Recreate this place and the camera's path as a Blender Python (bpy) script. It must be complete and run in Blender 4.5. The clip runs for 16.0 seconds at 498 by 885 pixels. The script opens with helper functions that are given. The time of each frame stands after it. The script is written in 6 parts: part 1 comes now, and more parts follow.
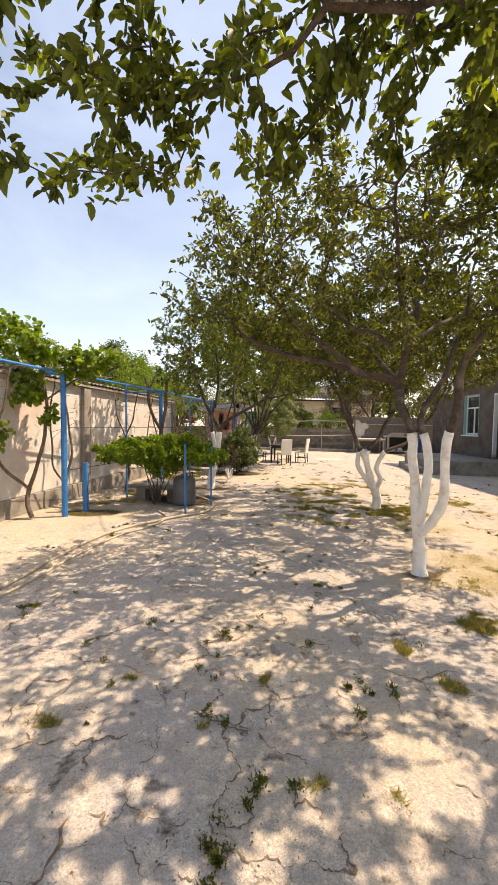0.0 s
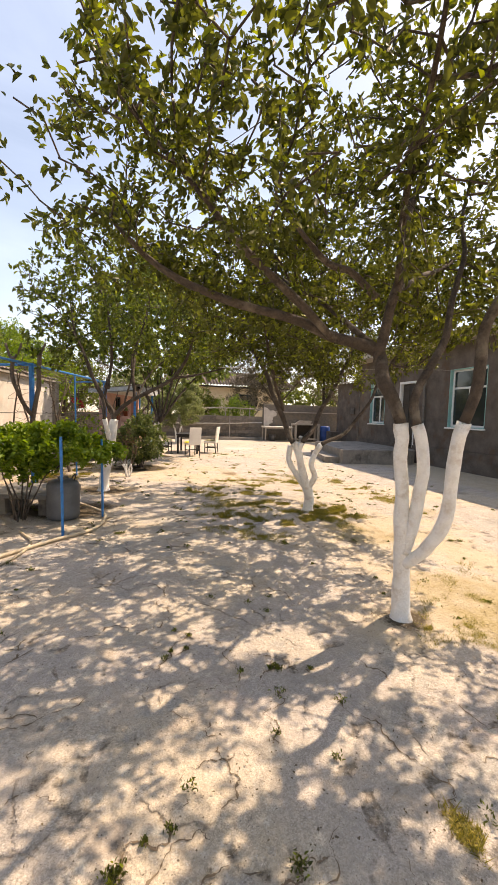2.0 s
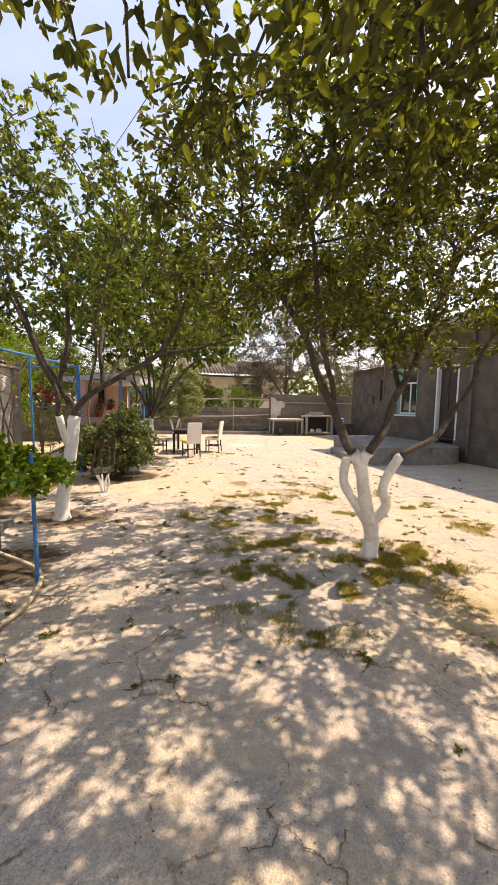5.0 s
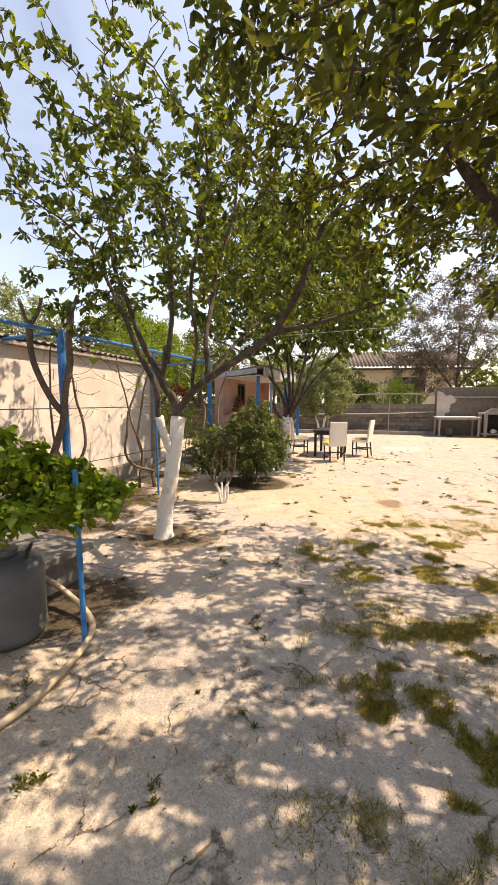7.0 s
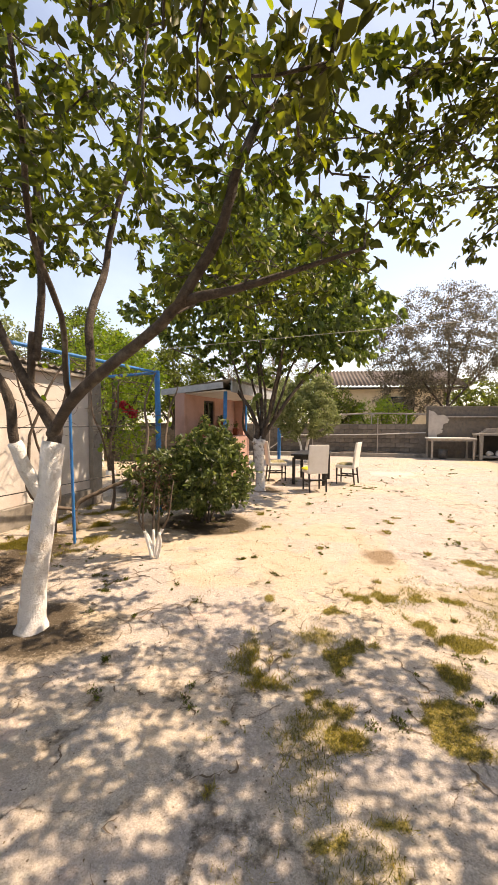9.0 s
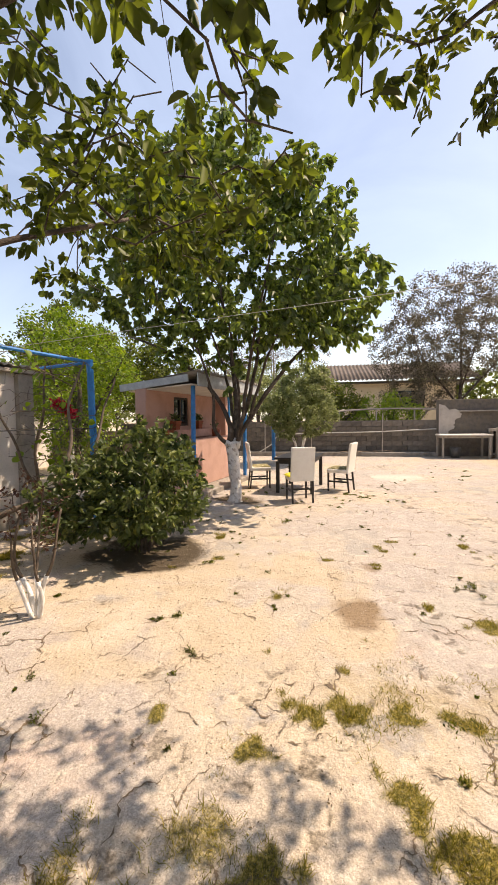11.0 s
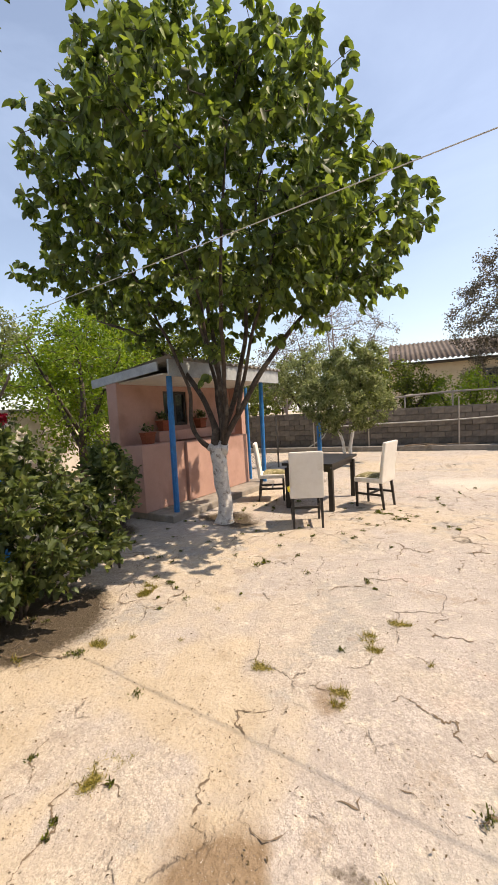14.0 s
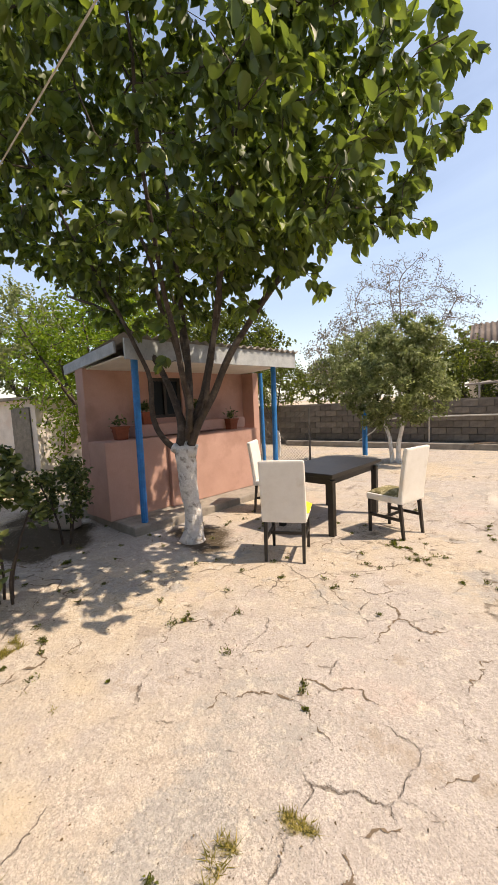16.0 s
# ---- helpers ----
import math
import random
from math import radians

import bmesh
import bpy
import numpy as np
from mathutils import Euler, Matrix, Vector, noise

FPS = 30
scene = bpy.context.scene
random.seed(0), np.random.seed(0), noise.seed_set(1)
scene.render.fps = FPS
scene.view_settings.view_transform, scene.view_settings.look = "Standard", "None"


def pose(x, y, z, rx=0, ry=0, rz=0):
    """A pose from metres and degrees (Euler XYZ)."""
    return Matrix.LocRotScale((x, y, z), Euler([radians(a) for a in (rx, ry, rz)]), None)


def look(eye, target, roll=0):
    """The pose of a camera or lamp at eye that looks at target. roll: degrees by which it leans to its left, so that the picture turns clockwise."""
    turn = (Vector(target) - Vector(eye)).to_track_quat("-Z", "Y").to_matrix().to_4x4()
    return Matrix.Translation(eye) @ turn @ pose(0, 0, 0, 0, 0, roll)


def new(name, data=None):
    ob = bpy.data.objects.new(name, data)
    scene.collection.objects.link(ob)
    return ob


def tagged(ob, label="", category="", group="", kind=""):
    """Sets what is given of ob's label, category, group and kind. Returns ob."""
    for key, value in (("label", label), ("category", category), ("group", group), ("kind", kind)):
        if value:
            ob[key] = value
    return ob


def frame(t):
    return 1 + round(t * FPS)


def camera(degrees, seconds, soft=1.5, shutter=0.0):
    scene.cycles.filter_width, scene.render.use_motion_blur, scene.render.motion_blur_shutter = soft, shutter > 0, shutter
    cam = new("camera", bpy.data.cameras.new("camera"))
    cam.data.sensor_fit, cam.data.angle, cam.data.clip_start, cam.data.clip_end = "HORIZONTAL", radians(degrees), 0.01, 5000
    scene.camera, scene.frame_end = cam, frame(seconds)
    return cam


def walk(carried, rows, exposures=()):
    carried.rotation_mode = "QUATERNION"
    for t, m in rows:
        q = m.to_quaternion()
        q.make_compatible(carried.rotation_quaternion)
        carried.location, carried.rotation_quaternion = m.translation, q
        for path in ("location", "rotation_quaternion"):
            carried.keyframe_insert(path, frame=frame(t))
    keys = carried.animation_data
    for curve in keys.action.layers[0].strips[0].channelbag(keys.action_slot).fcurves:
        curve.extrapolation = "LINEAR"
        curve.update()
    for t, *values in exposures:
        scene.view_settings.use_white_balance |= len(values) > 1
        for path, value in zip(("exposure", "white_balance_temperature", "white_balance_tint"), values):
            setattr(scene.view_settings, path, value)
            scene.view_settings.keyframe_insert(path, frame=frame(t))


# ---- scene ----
cam = camera(65.6, 16.0, soft=1.6)
METRES, EYE, TILT, LEAN, TURN = 12.6, 1.55, 0.5, 0.0, 0.0
ROWS = [
    (0.0, 0.0, 0.0, 0.0, 0.06, -3.05, -1.16),
    (0.5, -0.003, 0.0272, -0.0005, -4.51, -3.77, -1.26),
    (1.0, -0.0023, 0.0581, 0.0007, -6.9, -4.11, -1.45),
    (1.5, -0.0052, 0.0916, -0.0007, -10.2, -4.29, -1.61),
    (2.0, -0.0041, 0.1241, -0.0022, -14.24, -4.59, -1.82),
    (2.5, -0.0012, 0.1567, -0.0011, -17.64, -4.92, -2.04),
    (3.0, -0.0042, 0.1918, -0.0024, -19.65, -5.05, -2.16),
    (5.5, 0.0274, 0.3371, -0.0025, -9.5, -6.19, -0.58),
    (6.0, 0.0344, 0.3679, -0.0017, -2.57, -6.39, -0.44),
    (6.5, 0.0464, 0.3927, -0.0022, 4.34, -6.69, -0.36),
    (7.0, 0.0532, 0.4201, -0.004, 8.33, -6.62, -0.15),
    (7.5, 0.0582, 0.4534, -0.0039, 8.67, -6.25, 0.22),
    (8.0, 0.0686, 0.4815, -0.0048, 7.76, -5.78, 0.15),
    (8.5, 0.073, 0.5132, -0.0069, 6.96, -4.64, -0.07),
    (9.0, 0.0796, 0.5438, -0.007, 6.93, -3.58, -0.16),
    (9.5, 0.0895, 0.57, -0.0065, 7.05, -3.19, -0.11),
    (10.0, 0.0972, 0.6016, -0.0071, 6.24, -3.13, 0.13),
    (12.5, 0.1726, 0.7313, -0.0061, 16.58, -5.39, 2.36),
    (13.0, 0.1832, 0.7638, -0.0057, 19.23, -5.31, 2.56),
    (13.5, 0.1958, 0.7923, -0.0079, 20.57, -4.99, 3.37),
    (14.0, 0.2051, 0.8177, -0.0059, 20.38, -4.78, 3.44),
    (14.5, 0.2122, 0.8545, -0.0065, 19.67, -4.64, 3.06),
    (15.0, 0.2276, 0.8861, -0.0085, 21.18, -5.15, 2.72),
    (15.5, 0.24, 0.9142, -0.0085, 25.38, -5.74, 2.66),
    (16.0, 0.2512, 0.9497, -0.0053, 31.28, -6.25, 2.91),
]
walk(cam, [(t, pose(0, 0, EYE, TILT, LEAN, TURN) @ pose(METRES * x, METRES * y, METRES * z, 90 + pitch, roll, yaw)) for t, x, y, z, yaw, pitch, roll in ROWS],
     exposures=[(0.0, 0.9, 8700, 18), (3.0, 0.98, 8900, 19), (8.0, 1.02, 8900, 20), (10.0, 0.93, 8700, 20), (12.5, 0.66, 7900, 16), (16.0, 0.66, 7900, 16)])

# ---- light ----
SUN_DIR = Vector((0.945 * math.cos(radians(56)), 0.327 * math.cos(radians(56)), math.sin(radians(56)))).normalized()
world = bpy.data.worlds.new("sky")
scene.world = world
world.use_nodes = True
wn = world.node_tree
sky = wn.nodes.new("ShaderNodeTexSky")
sky.sky_type = "NISHITA"
sky.sun_disc = False
sky.sun_elevation = radians(56)
sky.sun_rotation = math.atan2(SUN_DIR.x, SUN_DIR.y)
sky.air_density, sky.dust_density, sky.ozone_density = 1.0, 0.8, 1.0
# thin high haze and wisps over the whole sky
where = wn.nodes.new("ShaderNodeTexCoord")
stretch = wn.nodes.new("ShaderNodeMapping")
stretch.inputs["Scale"].default_value = (1.0, 2.2, 3.0)
stretch.inputs["Rotation"].default_value = (0.3, 0.2, 0.7)
wisp = wn.nodes.new("ShaderNodeTexNoise")
wisp.inputs["Scale"].default_value, wisp.inputs["Detail"].default_value, wisp.inputs["Roughness"].default_value = 1.6, 9, 0.58
wisp.inputs["Distortion"].default_value = 0.6
haze = wn.nodes.new("ShaderNodeMapRange")
haze.inputs["From Min"].default_value, haze.inputs["From Max"].default_value = 0.42, 0.78
haze.inputs["To Min"].default_value, haze.inputs["To Max"].default_value = 0.12, 0.42
veil = wn.nodes.new("ShaderNodeMix")
veil.data_type = "RGBA"
veil.inputs[7].default_value = (3.3, 4.6, 6.9, 1)
wn.links.new(where.outputs["Generated"], stretch.inputs["Vector"])
wn.links.new(stretch.outputs["Vector"], wisp.inputs["Vector"])
wn.links.new(wisp.outputs["Fac"], haze.inputs["Value"])
wn.links.new(haze.outputs["Result"], veil.inputs[0])
wn.links.new(sky.outputs["Color"], veil.inputs[6])
wn.links.new(veil.outputs[2], wn.nodes["Background"].inputs["Color"])
wn.nodes["Background"].inputs["Strength"].default_value = 0.15
sun = new("sun", bpy.data.lights.new("sun", "SUN"))
sun.data.energy, sun.data.angle, sun.data.color = 3.6, radians(0.5), (1.0, 0.945, 0.86)
sun.matrix_world = look(SUN_DIR * 40, (0, 0, 0))

# ---- materials ----
def srgb(h):
    """Linear colour from a hex string."""
    v = [int(h[i:i + 2], 16) / 255 for i in (0, 2, 4)]
    return tuple(c / 12.92 if c <= 0.04045 else ((c + 0.055) / 1.055) ** 2.4 for c in v) + (1.0,)


def material(name, dark, light, rough=0.8, scale=6.0, fine=60.0, bump=0.15, metal=0.0, depth=0.01, third=None, third_scale=1.3, island=0.0, coat=0.0):
    """A surface of two tones mixed by coarse and fine grain, with fine relief; third: stains at a larger scale."""
    m = bpy.data.materials.new(name)
    m.use_nodes = True
    t = m.node_tree
    b = t.nodes["Principled BSDF"]
    co = t.nodes.new("ShaderNodeTexCoord")

    def grain(s, detail, rough_=0.6):
        n = t.nodes.new("ShaderNodeTexNoise")
        n.inputs["Scale"].default_value, n.inputs["Detail"].default_value, n.inputs["Roughness"].default_value = s, detail, rough_
        t.links.new(co.outputs["Object"], n.inputs["Vector"])
        return n
    a, f = grain(scale, 5), grain(fine, 3)
    add = t.nodes.new("ShaderNodeMath")
    add.operation = "MULTIPLY_ADD"
    t.links.new(f.outputs["Fac"], add.inputs[0])
    add.inputs[1].default_value = 0.5
    t.links.new(a.outputs["Fac"], add.inputs[2])
    span = t.nodes.new("ShaderNodeMapRange")
    span.inputs["From Min"].default_value, span.inputs["From Max"].default_value = 0.45, 1.05
    t.links.new(add.outputs[0], span.inputs["Value"])
    mix = t.nodes.new("ShaderNodeMix")
    mix.data_type = "RGBA"
    mix.inputs[6].default_value, mix.inputs[7].default_value = dark, light
    t.links.new(span.outputs["Result"], mix.inputs[0])
    col = mix.outputs[2]
    if third:
        g = grain(third_scale, 6, 0.65)
        ms = t.nodes.new("ShaderNodeMapRange")
        ms.inputs["From Min"].default_value, ms.inputs["From Max"].default_value = 0.52, 0.68
        t.links.new(g.outputs["Fac"], ms.inputs["Value"])
        m2 = t.nodes.new("ShaderNodeMix")
        m2.data_type = "RGBA"
        t.links.new(ms.outputs["Result"], m2.inputs[0])
        t.links.new(col, m2.inputs[6])
        m2.inputs[7].default_value = third
        col = m2.outputs[2]
    if island:
        if island > 1:
            src = t.nodes.new("ShaderNodeNewGeometry").outputs["Random Per Island"]
        else:
            src = t.nodes.new("ShaderNodeObjectInfo").outputs["Random"]
        mr = t.nodes.new("ShaderNodeMapRange")
        mr.inputs["To Min"].default_value, mr.inputs["To Max"].default_value = 0.72, 1.2
        t.links.new(src, mr.inputs["Value"])
        hs = t.nodes.new("ShaderNodeHueSaturation")
        t.links.new(col, hs.inputs["Color"])
        t.links.new(mr.outputs["Result"], hs.inputs["Value"])
        col = hs.outputs["Color"]
    t.links.new(col, b.inputs["Base Color"])
    b.inputs["Roughness"].default_value, b.inputs["Metallic"].default_value = rough, metal
    b.inputs["Coat Weight"].default_value = coat
    bp = t.nodes.new("ShaderNodeBump")
    bp.inputs["Strength"].default_value, bp.inputs["Distance"].default_value = bump, depth
    t.links.new(add.outputs[0], bp.inputs["Height"])
    t.links.new(bp.outputs["Normal"], b.inputs["Normal"])
    return m


def leaf_material(name, dark, light, odd, shine=0.35):
    """Thin leaves: each its own green, some light passing through."""
    m = bpy.data.materials.new(name)
    m.use_nodes = True
    t = m.node_tree
    b = t.nodes["Principled BSDF"]
    geo = t.nodes.new("ShaderNodeNewGeometry")
    ramp = t.nodes.new("ShaderNodeValToRGB")
    r = ramp.color_ramp
    r.elements[0].color, r.elements[1].color = dark, odd
    e = r.elements.new(0.5)
    e.color = light
    e = r.elements.new(0.82)
    e.color = light
    t.links.new(geo.outputs["Random Per Island"], ramp.inputs["Fac"])
    t.links.new(ramp.outputs["Color"], b.inputs["Base Color"])
    b.inputs["Roughness"].default_value = 0.5
    b.inputs["Specular IOR Level"].default_value = shine
    tr = t.nodes.new("ShaderNodeBsdfTranslucent")
    hs = t.nodes.new("ShaderNodeHueSaturation")
    hs.inputs["Value"].default_value, hs.inputs["Saturation"].default_value, hs.inputs["Hue"].default_value = 1.9, 1.08, 0.494
    t.links.new(ramp.outputs["Color"], hs.inputs["Color"])
    t.links.new(hs.outputs["Color"], tr.inputs["Color"])
    mix = t.nodes.new("ShaderNodeMixShader")
    mix.inputs["Fac"].default_value = 0.37
    t.links.new(b.outputs["BSDF"], mix.inputs[1])
    t.links.new(tr.outputs["BSDF"], mix.inputs[2])
    t.links.new(mix.outputs["Shader"], t.nodes["Material Output"].inputs["Surface"])
    return m


def ground_material():
    """Worn cement screed, sandy soil, dark earth with painted shade, dirt in the cracks and thin turf, laid out by the
    masks on the mesh.
    """
    m = bpy.data.materials.new("worn_ground")
    m.use_nodes = True
    t = m.node_tree
    b = t.nodes["Principled BSDF"]
    co = t.nodes.new("ShaderNodeTexCoord")

    def grain(s, detail, rough=0.6):
        n = t.nodes.new("ShaderNodeTexNoise")
        n.inputs["Scale"].default_value, n.inputs["Detail"].default_value, n.inputs["Roughness"].default_value = s, detail, rough
        t.links.new(co.outputs["Object"], n.inputs["Vector"])
        return n.outputs["Fac"]

    def ramp(fac, lo, hi):
        r = t.nodes.new("ShaderNodeMapRange")
        r.inputs["From Min"].default_value, r.inputs["From Max"].default_value = lo, hi
        t.links.new(fac, r.inputs["Value"])
        return r.outputs["Result"]

    def mixed(fac, a, c):
        n = t.nodes.new("ShaderNodeMix")
        n.data_type = "RGBA"
        t.links.new(fac, n.inputs[0])
        for socket, v in ((n.inputs[6], a), (n.inputs[7], c)):
            if isinstance(v, tuple):
                socket.default_value = v
            else:
                t.links.new(v, socket)
        return n.outputs[2]

    def mask(name):
        n = t.nodes.new("ShaderNodeAttribute")
        n.attribute_name = name
        return n.outputs["Fac"]

    def sharpened(name, wobble, lo, hi):
        a = t.nodes.new("ShaderNodeMath")
        a.operation = "MULTIPLY_ADD"
        t.links.new(wobble, a.inputs[0])
        a.inputs[1].default_value = 0.7
        t.links.new(mask(name), a.inputs[2])
        return ramp(a.outputs[0], lo, hi)
    n_big, n_mid, n_fine, n_sand = grain(0.55, 6), grain(4, 6, 0.7), grain(38, 4, 0.7), grain(150, 2)

    def pebbles(scale, lo, hi):
        v = t.nodes.new("ShaderNodeTexVoronoi")
        v.inputs["Scale"].default_value = scale
        t.links.new(co.outputs["Object"], v.inputs["Vector"])
        one = t.nodes.new("ShaderNodeSeparateColor")
        t.links.new(v.outputs["Color"], one.inputs["Color"])
        r = t.nodes.new("ShaderNodeMapRange")
        r.inputs["To Min"].default_value, r.inputs["To Max"].default_value = lo, hi
        t.links.new(one.outputs["Red"], r.inputs["Value"])
        return r.outputs["Result"], v.outputs["Distance"]

    def toned(c, value, amount):
        h = t.nodes.new("ShaderNodeHueSaturation")
        t.links.new(c, h.inputs["Color"])
        t.links.new(value, h.inputs["Value"])
        t.links.new(amount, h.inputs["Fac"])
        return h.outputs["Color"]
    cement = mixed(ramp(n_mid, 0.3, 0.7), (0.395, 0.345, 0.298, 1), (0.515, 0.455, 0.40, 1))
    cement = mixed(ramp(n_big, 0.44, 0.58), cement, (0.53, 0.44, 0.33, 1))
    cement = mixed(ramp(grain(1.1, 7, 0.7), 0.54, 0.60), cement, (0.395, 0.36, 0.315, 1))
    cement = mixed(ramp(grain(0.8, 8, 0.7), 0.57, 0.66), cement, (0.51, 0.41, 0.345, 1))
    cement = mixed(ramp(n_fine, 0.58, 0.78), cement, (0.26, 0.215, 0.175, 1))
    cement = mixed(ramp(grain(8.5, 9, 0.75), 0.54, 0.62), cement, (0.57, 0.505, 0.41, 1))
    cement = mixed(ramp(grain(2.3, 8, 0.72), 0.57, 0.63), cement, (0.40, 0.335, 0.27, 1))
    stone_a, cell_a = pebbles(75, 0.84, 1.12)
    stone_b = pebbles(190, 0.72, 1.2)[0]
    worn = ramp(grain(0.7, 6, 0.65), 0.38, 0.58)
    cement = toned(cement, stone_a, worn)
    cement = toned(cement, stone_b, ramp(n_mid, 0.25, 0.6))
    soil = mixed(ramp(n_mid, 0.3, 0.7), (0.44, 0.355, 0.25, 1), (0.55, 0.46, 0.345, 1))
    soil = mixed(ramp(n_fine, 0.58, 0.72), soil, (0.25, 0.18, 0.11, 1))
    sandy = sharpened("soil", n_mid, 0.62, 1.0)
    col = mixed(sandy, cement, soil)
    col = mixed(sharpened("pale", n_mid, 0.55, 1.1), col, mixed(ramp(n_fine, 0.3, 0.7), (0.54, 0.475, 0.39, 1), (0.62, 0.56, 0.47, 1)))
    turf = mixed(ramp(grain(60, 4, 0.75), 0.42, 0.60), (0.085, 0.075, 0.022, 1), (0.33, 0.26, 0.08, 1))
    col = mixed(sharpened("straw", grain(14, 6, 0.75), 0.62, 1.15), col, mixed(ramp(grain(70, 4, 0.75), 0.40, 0.62), (0.24, 0.18, 0.085, 1), (0.49, 0.395, 0.23, 1)))
    col = mixed(sharpened("turf", n_fine, 0.66, 1.25), col, turf)
    # this mask holds dug earth, stains and the shade painted under things
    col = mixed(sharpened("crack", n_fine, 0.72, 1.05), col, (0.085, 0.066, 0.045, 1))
    col = mixed(sharpened("damp", n_mid, 0.6, 0.95), col, mixed(ramp(n_fine, 0.35, 0.65), (0.225, 0.155, 0.095, 1), (0.29, 0.21, 0.135, 1)))
    # hairline cracks between cells of the screed, broken up and of uneven width
    warp = t.nodes.new("ShaderNodeTexNoise")
    warp.inputs["Scale"].default_value, warp.inputs["Detail"].default_value, warp.inputs["Roughness"].default_value = 3.2, 7, 0.68
    t.links.new(co.outputs["Object"], warp.inputs["Vector"])
    shift = t.nodes.new("ShaderNodeVectorMath")
    shift.operation = "MULTIPLY_ADD"
    t.links.new(warp.outputs["Color"], shift.inputs[0])
    shift.inputs[1].default_value = (0.25, 0.25, 0.0)
    t.links.new(co.outputs["Object"], shift.inputs[2])

    def crazing(scale, wide, breaks):
        v = t.nodes.new("ShaderNodeTexVoronoi")
        v.voronoi_dimensions, v.feature = "2D", "DISTANCE_TO_EDGE"
        v.inputs["Scale"].default_value = scale
        t.links.new(shift.outputs["Vector"], v.inputs["Vector"])
        edge = t.nodes.new("ShaderNodeMapRange")
        edge.inputs["From Min"].default_value, edge.inputs["From Max"].default_value = 0.0, wide
        edge.inputs["To Min"].default_value, edge.inputs["To Max"].default_value = 1.0, 0.0
        t.links.new(v.outputs["Distance"], edge.inputs["Value"])
        cut = t.nodes.new("ShaderNodeMath")
        cut.operation = "MULTIPLY"
        t.links.new(edge.outputs["Result"], cut.inputs[0])
        t.links.new(breaks, cut.inputs[1])
        bare = t.nodes.new("ShaderNodeMapRange")
        bare.inputs["To Min"].default_value, bare.inputs["To Max"].default_value = 1.0, 0.12
        t.links.new(sandy, bare.inputs["Value"])
        less = t.nodes.new("ShaderNodeMath")
        less.operation = "MULTIPLY"
        t.links.new(cut.outputs[0], less.inputs[0])
        t.links.new(bare.outputs["Result"], less.inputs[1])
        return less.outputs[0]
    gap_a = crazing(2.3, 0.022, ramp(grain(1.3, 6, 0.75), 0.52, 0.60))
    col = mixed(gap_a, col, (0.19, 0.15, 0.115, 1))
    col = mixed(ramp(n_sand, 0.62, 0.74), col, (0.19, 0.155, 0.125, 1))
    col = mixed(ramp(grain(46, 2, 0.5), 0.70, 0.74), col, (0.15, 0.115, 0.08, 1))
    col = mixed(ramp(grain(95, 3, 0.7), 0.64, 0.70), col, (0.56, 0.52, 0.46, 1))
    t.links.new(col, b.inputs["Base Color"])
    b.inputs["Roughness"].default_value = 0.97
    b.inputs["Specular IOR Level"].default_value = 0.1
    add = t.nodes.new("ShaderNodeMath")
    add.operation = "ADD"
    t.links.new(n_fine, add.inputs[0])
    t.links.new(n_mid, add.inputs[1])
    bp = t.nodes.new("ShaderNodeBump")
    bp.inputs["Strength"].default_value, bp.inputs["Distance"].default_value = 0.75, 0.02
    sunk = t.nodes.new("ShaderNodeMath")
    sunk.operation = "SUBTRACT"
    grit = t.nodes.new("ShaderNodeMath")
    grit.operation = "MULTIPLY_ADD"
    t.links.new(cell_a, grit.inputs[0])
    grit.inputs[1].default_value = -0.06
    t.links.new(add.outputs[0], grit.inputs[2])
    t.links.new(grit.outputs[0], sunk.inputs[0])
    t.links.new(gap_a, sunk.inputs[1])
    t.links.new(sunk.outputs[0], bp.inputs["Height"])
    t.links.new(bp.outputs["Normal"], b.inputs["Normal"])
    return m


GROUND = ground_material()
WHITEWASH = material("whitewash", srgb("dcd8d2"), srgb("f4f2ee"), 0.9, 16, 80, 0.8, depth=0.02, third=srgb("d0c6ba"), third_scale=9)
FLAKED_WASH = material("flaked_whitewash", srgb("c9c2ba"), srgb("efece6"), 0.92, 14, 70, 1.0, depth=0.03, third=srgb("8d8073"), third_scale=13)
BARK = material("bark", srgb("2f2722"), srgb("5e5248"), 0.92, 14, 90, 0.9, depth=0.02, third=srgb("73695d"), third_scale=6)
GREY_BARK = material("grey_twigs", srgb("6a605a"), srgb("978b84"), 0.95, 14, 90, 0.4)
PALE_BARK = material("pale_bark", srgb("6b5a4a"), srgb("a08d78"), 0.92, 14, 90, 0.6, depth=0.02)
OLD_VINE = material("vine_bark", srgb("453a31"), srgb("7a6b5c"), 0.95, 20, 110, 0.7)
LEAF_PLUM = leaf_material("plum_leaves", (0.034, 0.040, 0.009, 1), (0.090, 0.101, 0.018, 1), (0.23, 0.275, 0.03, 1))
LEAF_CHERRY = leaf_material("cherry_leaves", (0.036, 0.047, 0.010, 1), (0.090, 0.116, 0.019, 1), (0.22, 0.275, 0.03, 1))
LEAF_BROAD = leaf_material("broad_leaves", (0.05, 0.072, 0.018, 1), (0.122, 0.17, 0.036, 1), (0.27, 0.35, 0.055, 1), 0.6)
LEAF_ROSE = leaf_material("rose_leaves", (0.034, 0.052, 0.016, 1), (0.095, 0.13, 0.036, 1), (0.23, 0.25, 0.07, 1), 0.6)
LEAF_BRIGHT = leaf_material("fresh_leaves", (0.075, 0.13, 0.015, 1), (0.14, 0.215, 0.022, 1), (0.24, 0.29, 0.04, 1))
LEAF_PALE = leaf_material("pale_leaves", (0.10, 0.125, 0.045, 1), (0.185, 0.215, 0.085, 1), (0.36, 0.38, 0.20, 1))
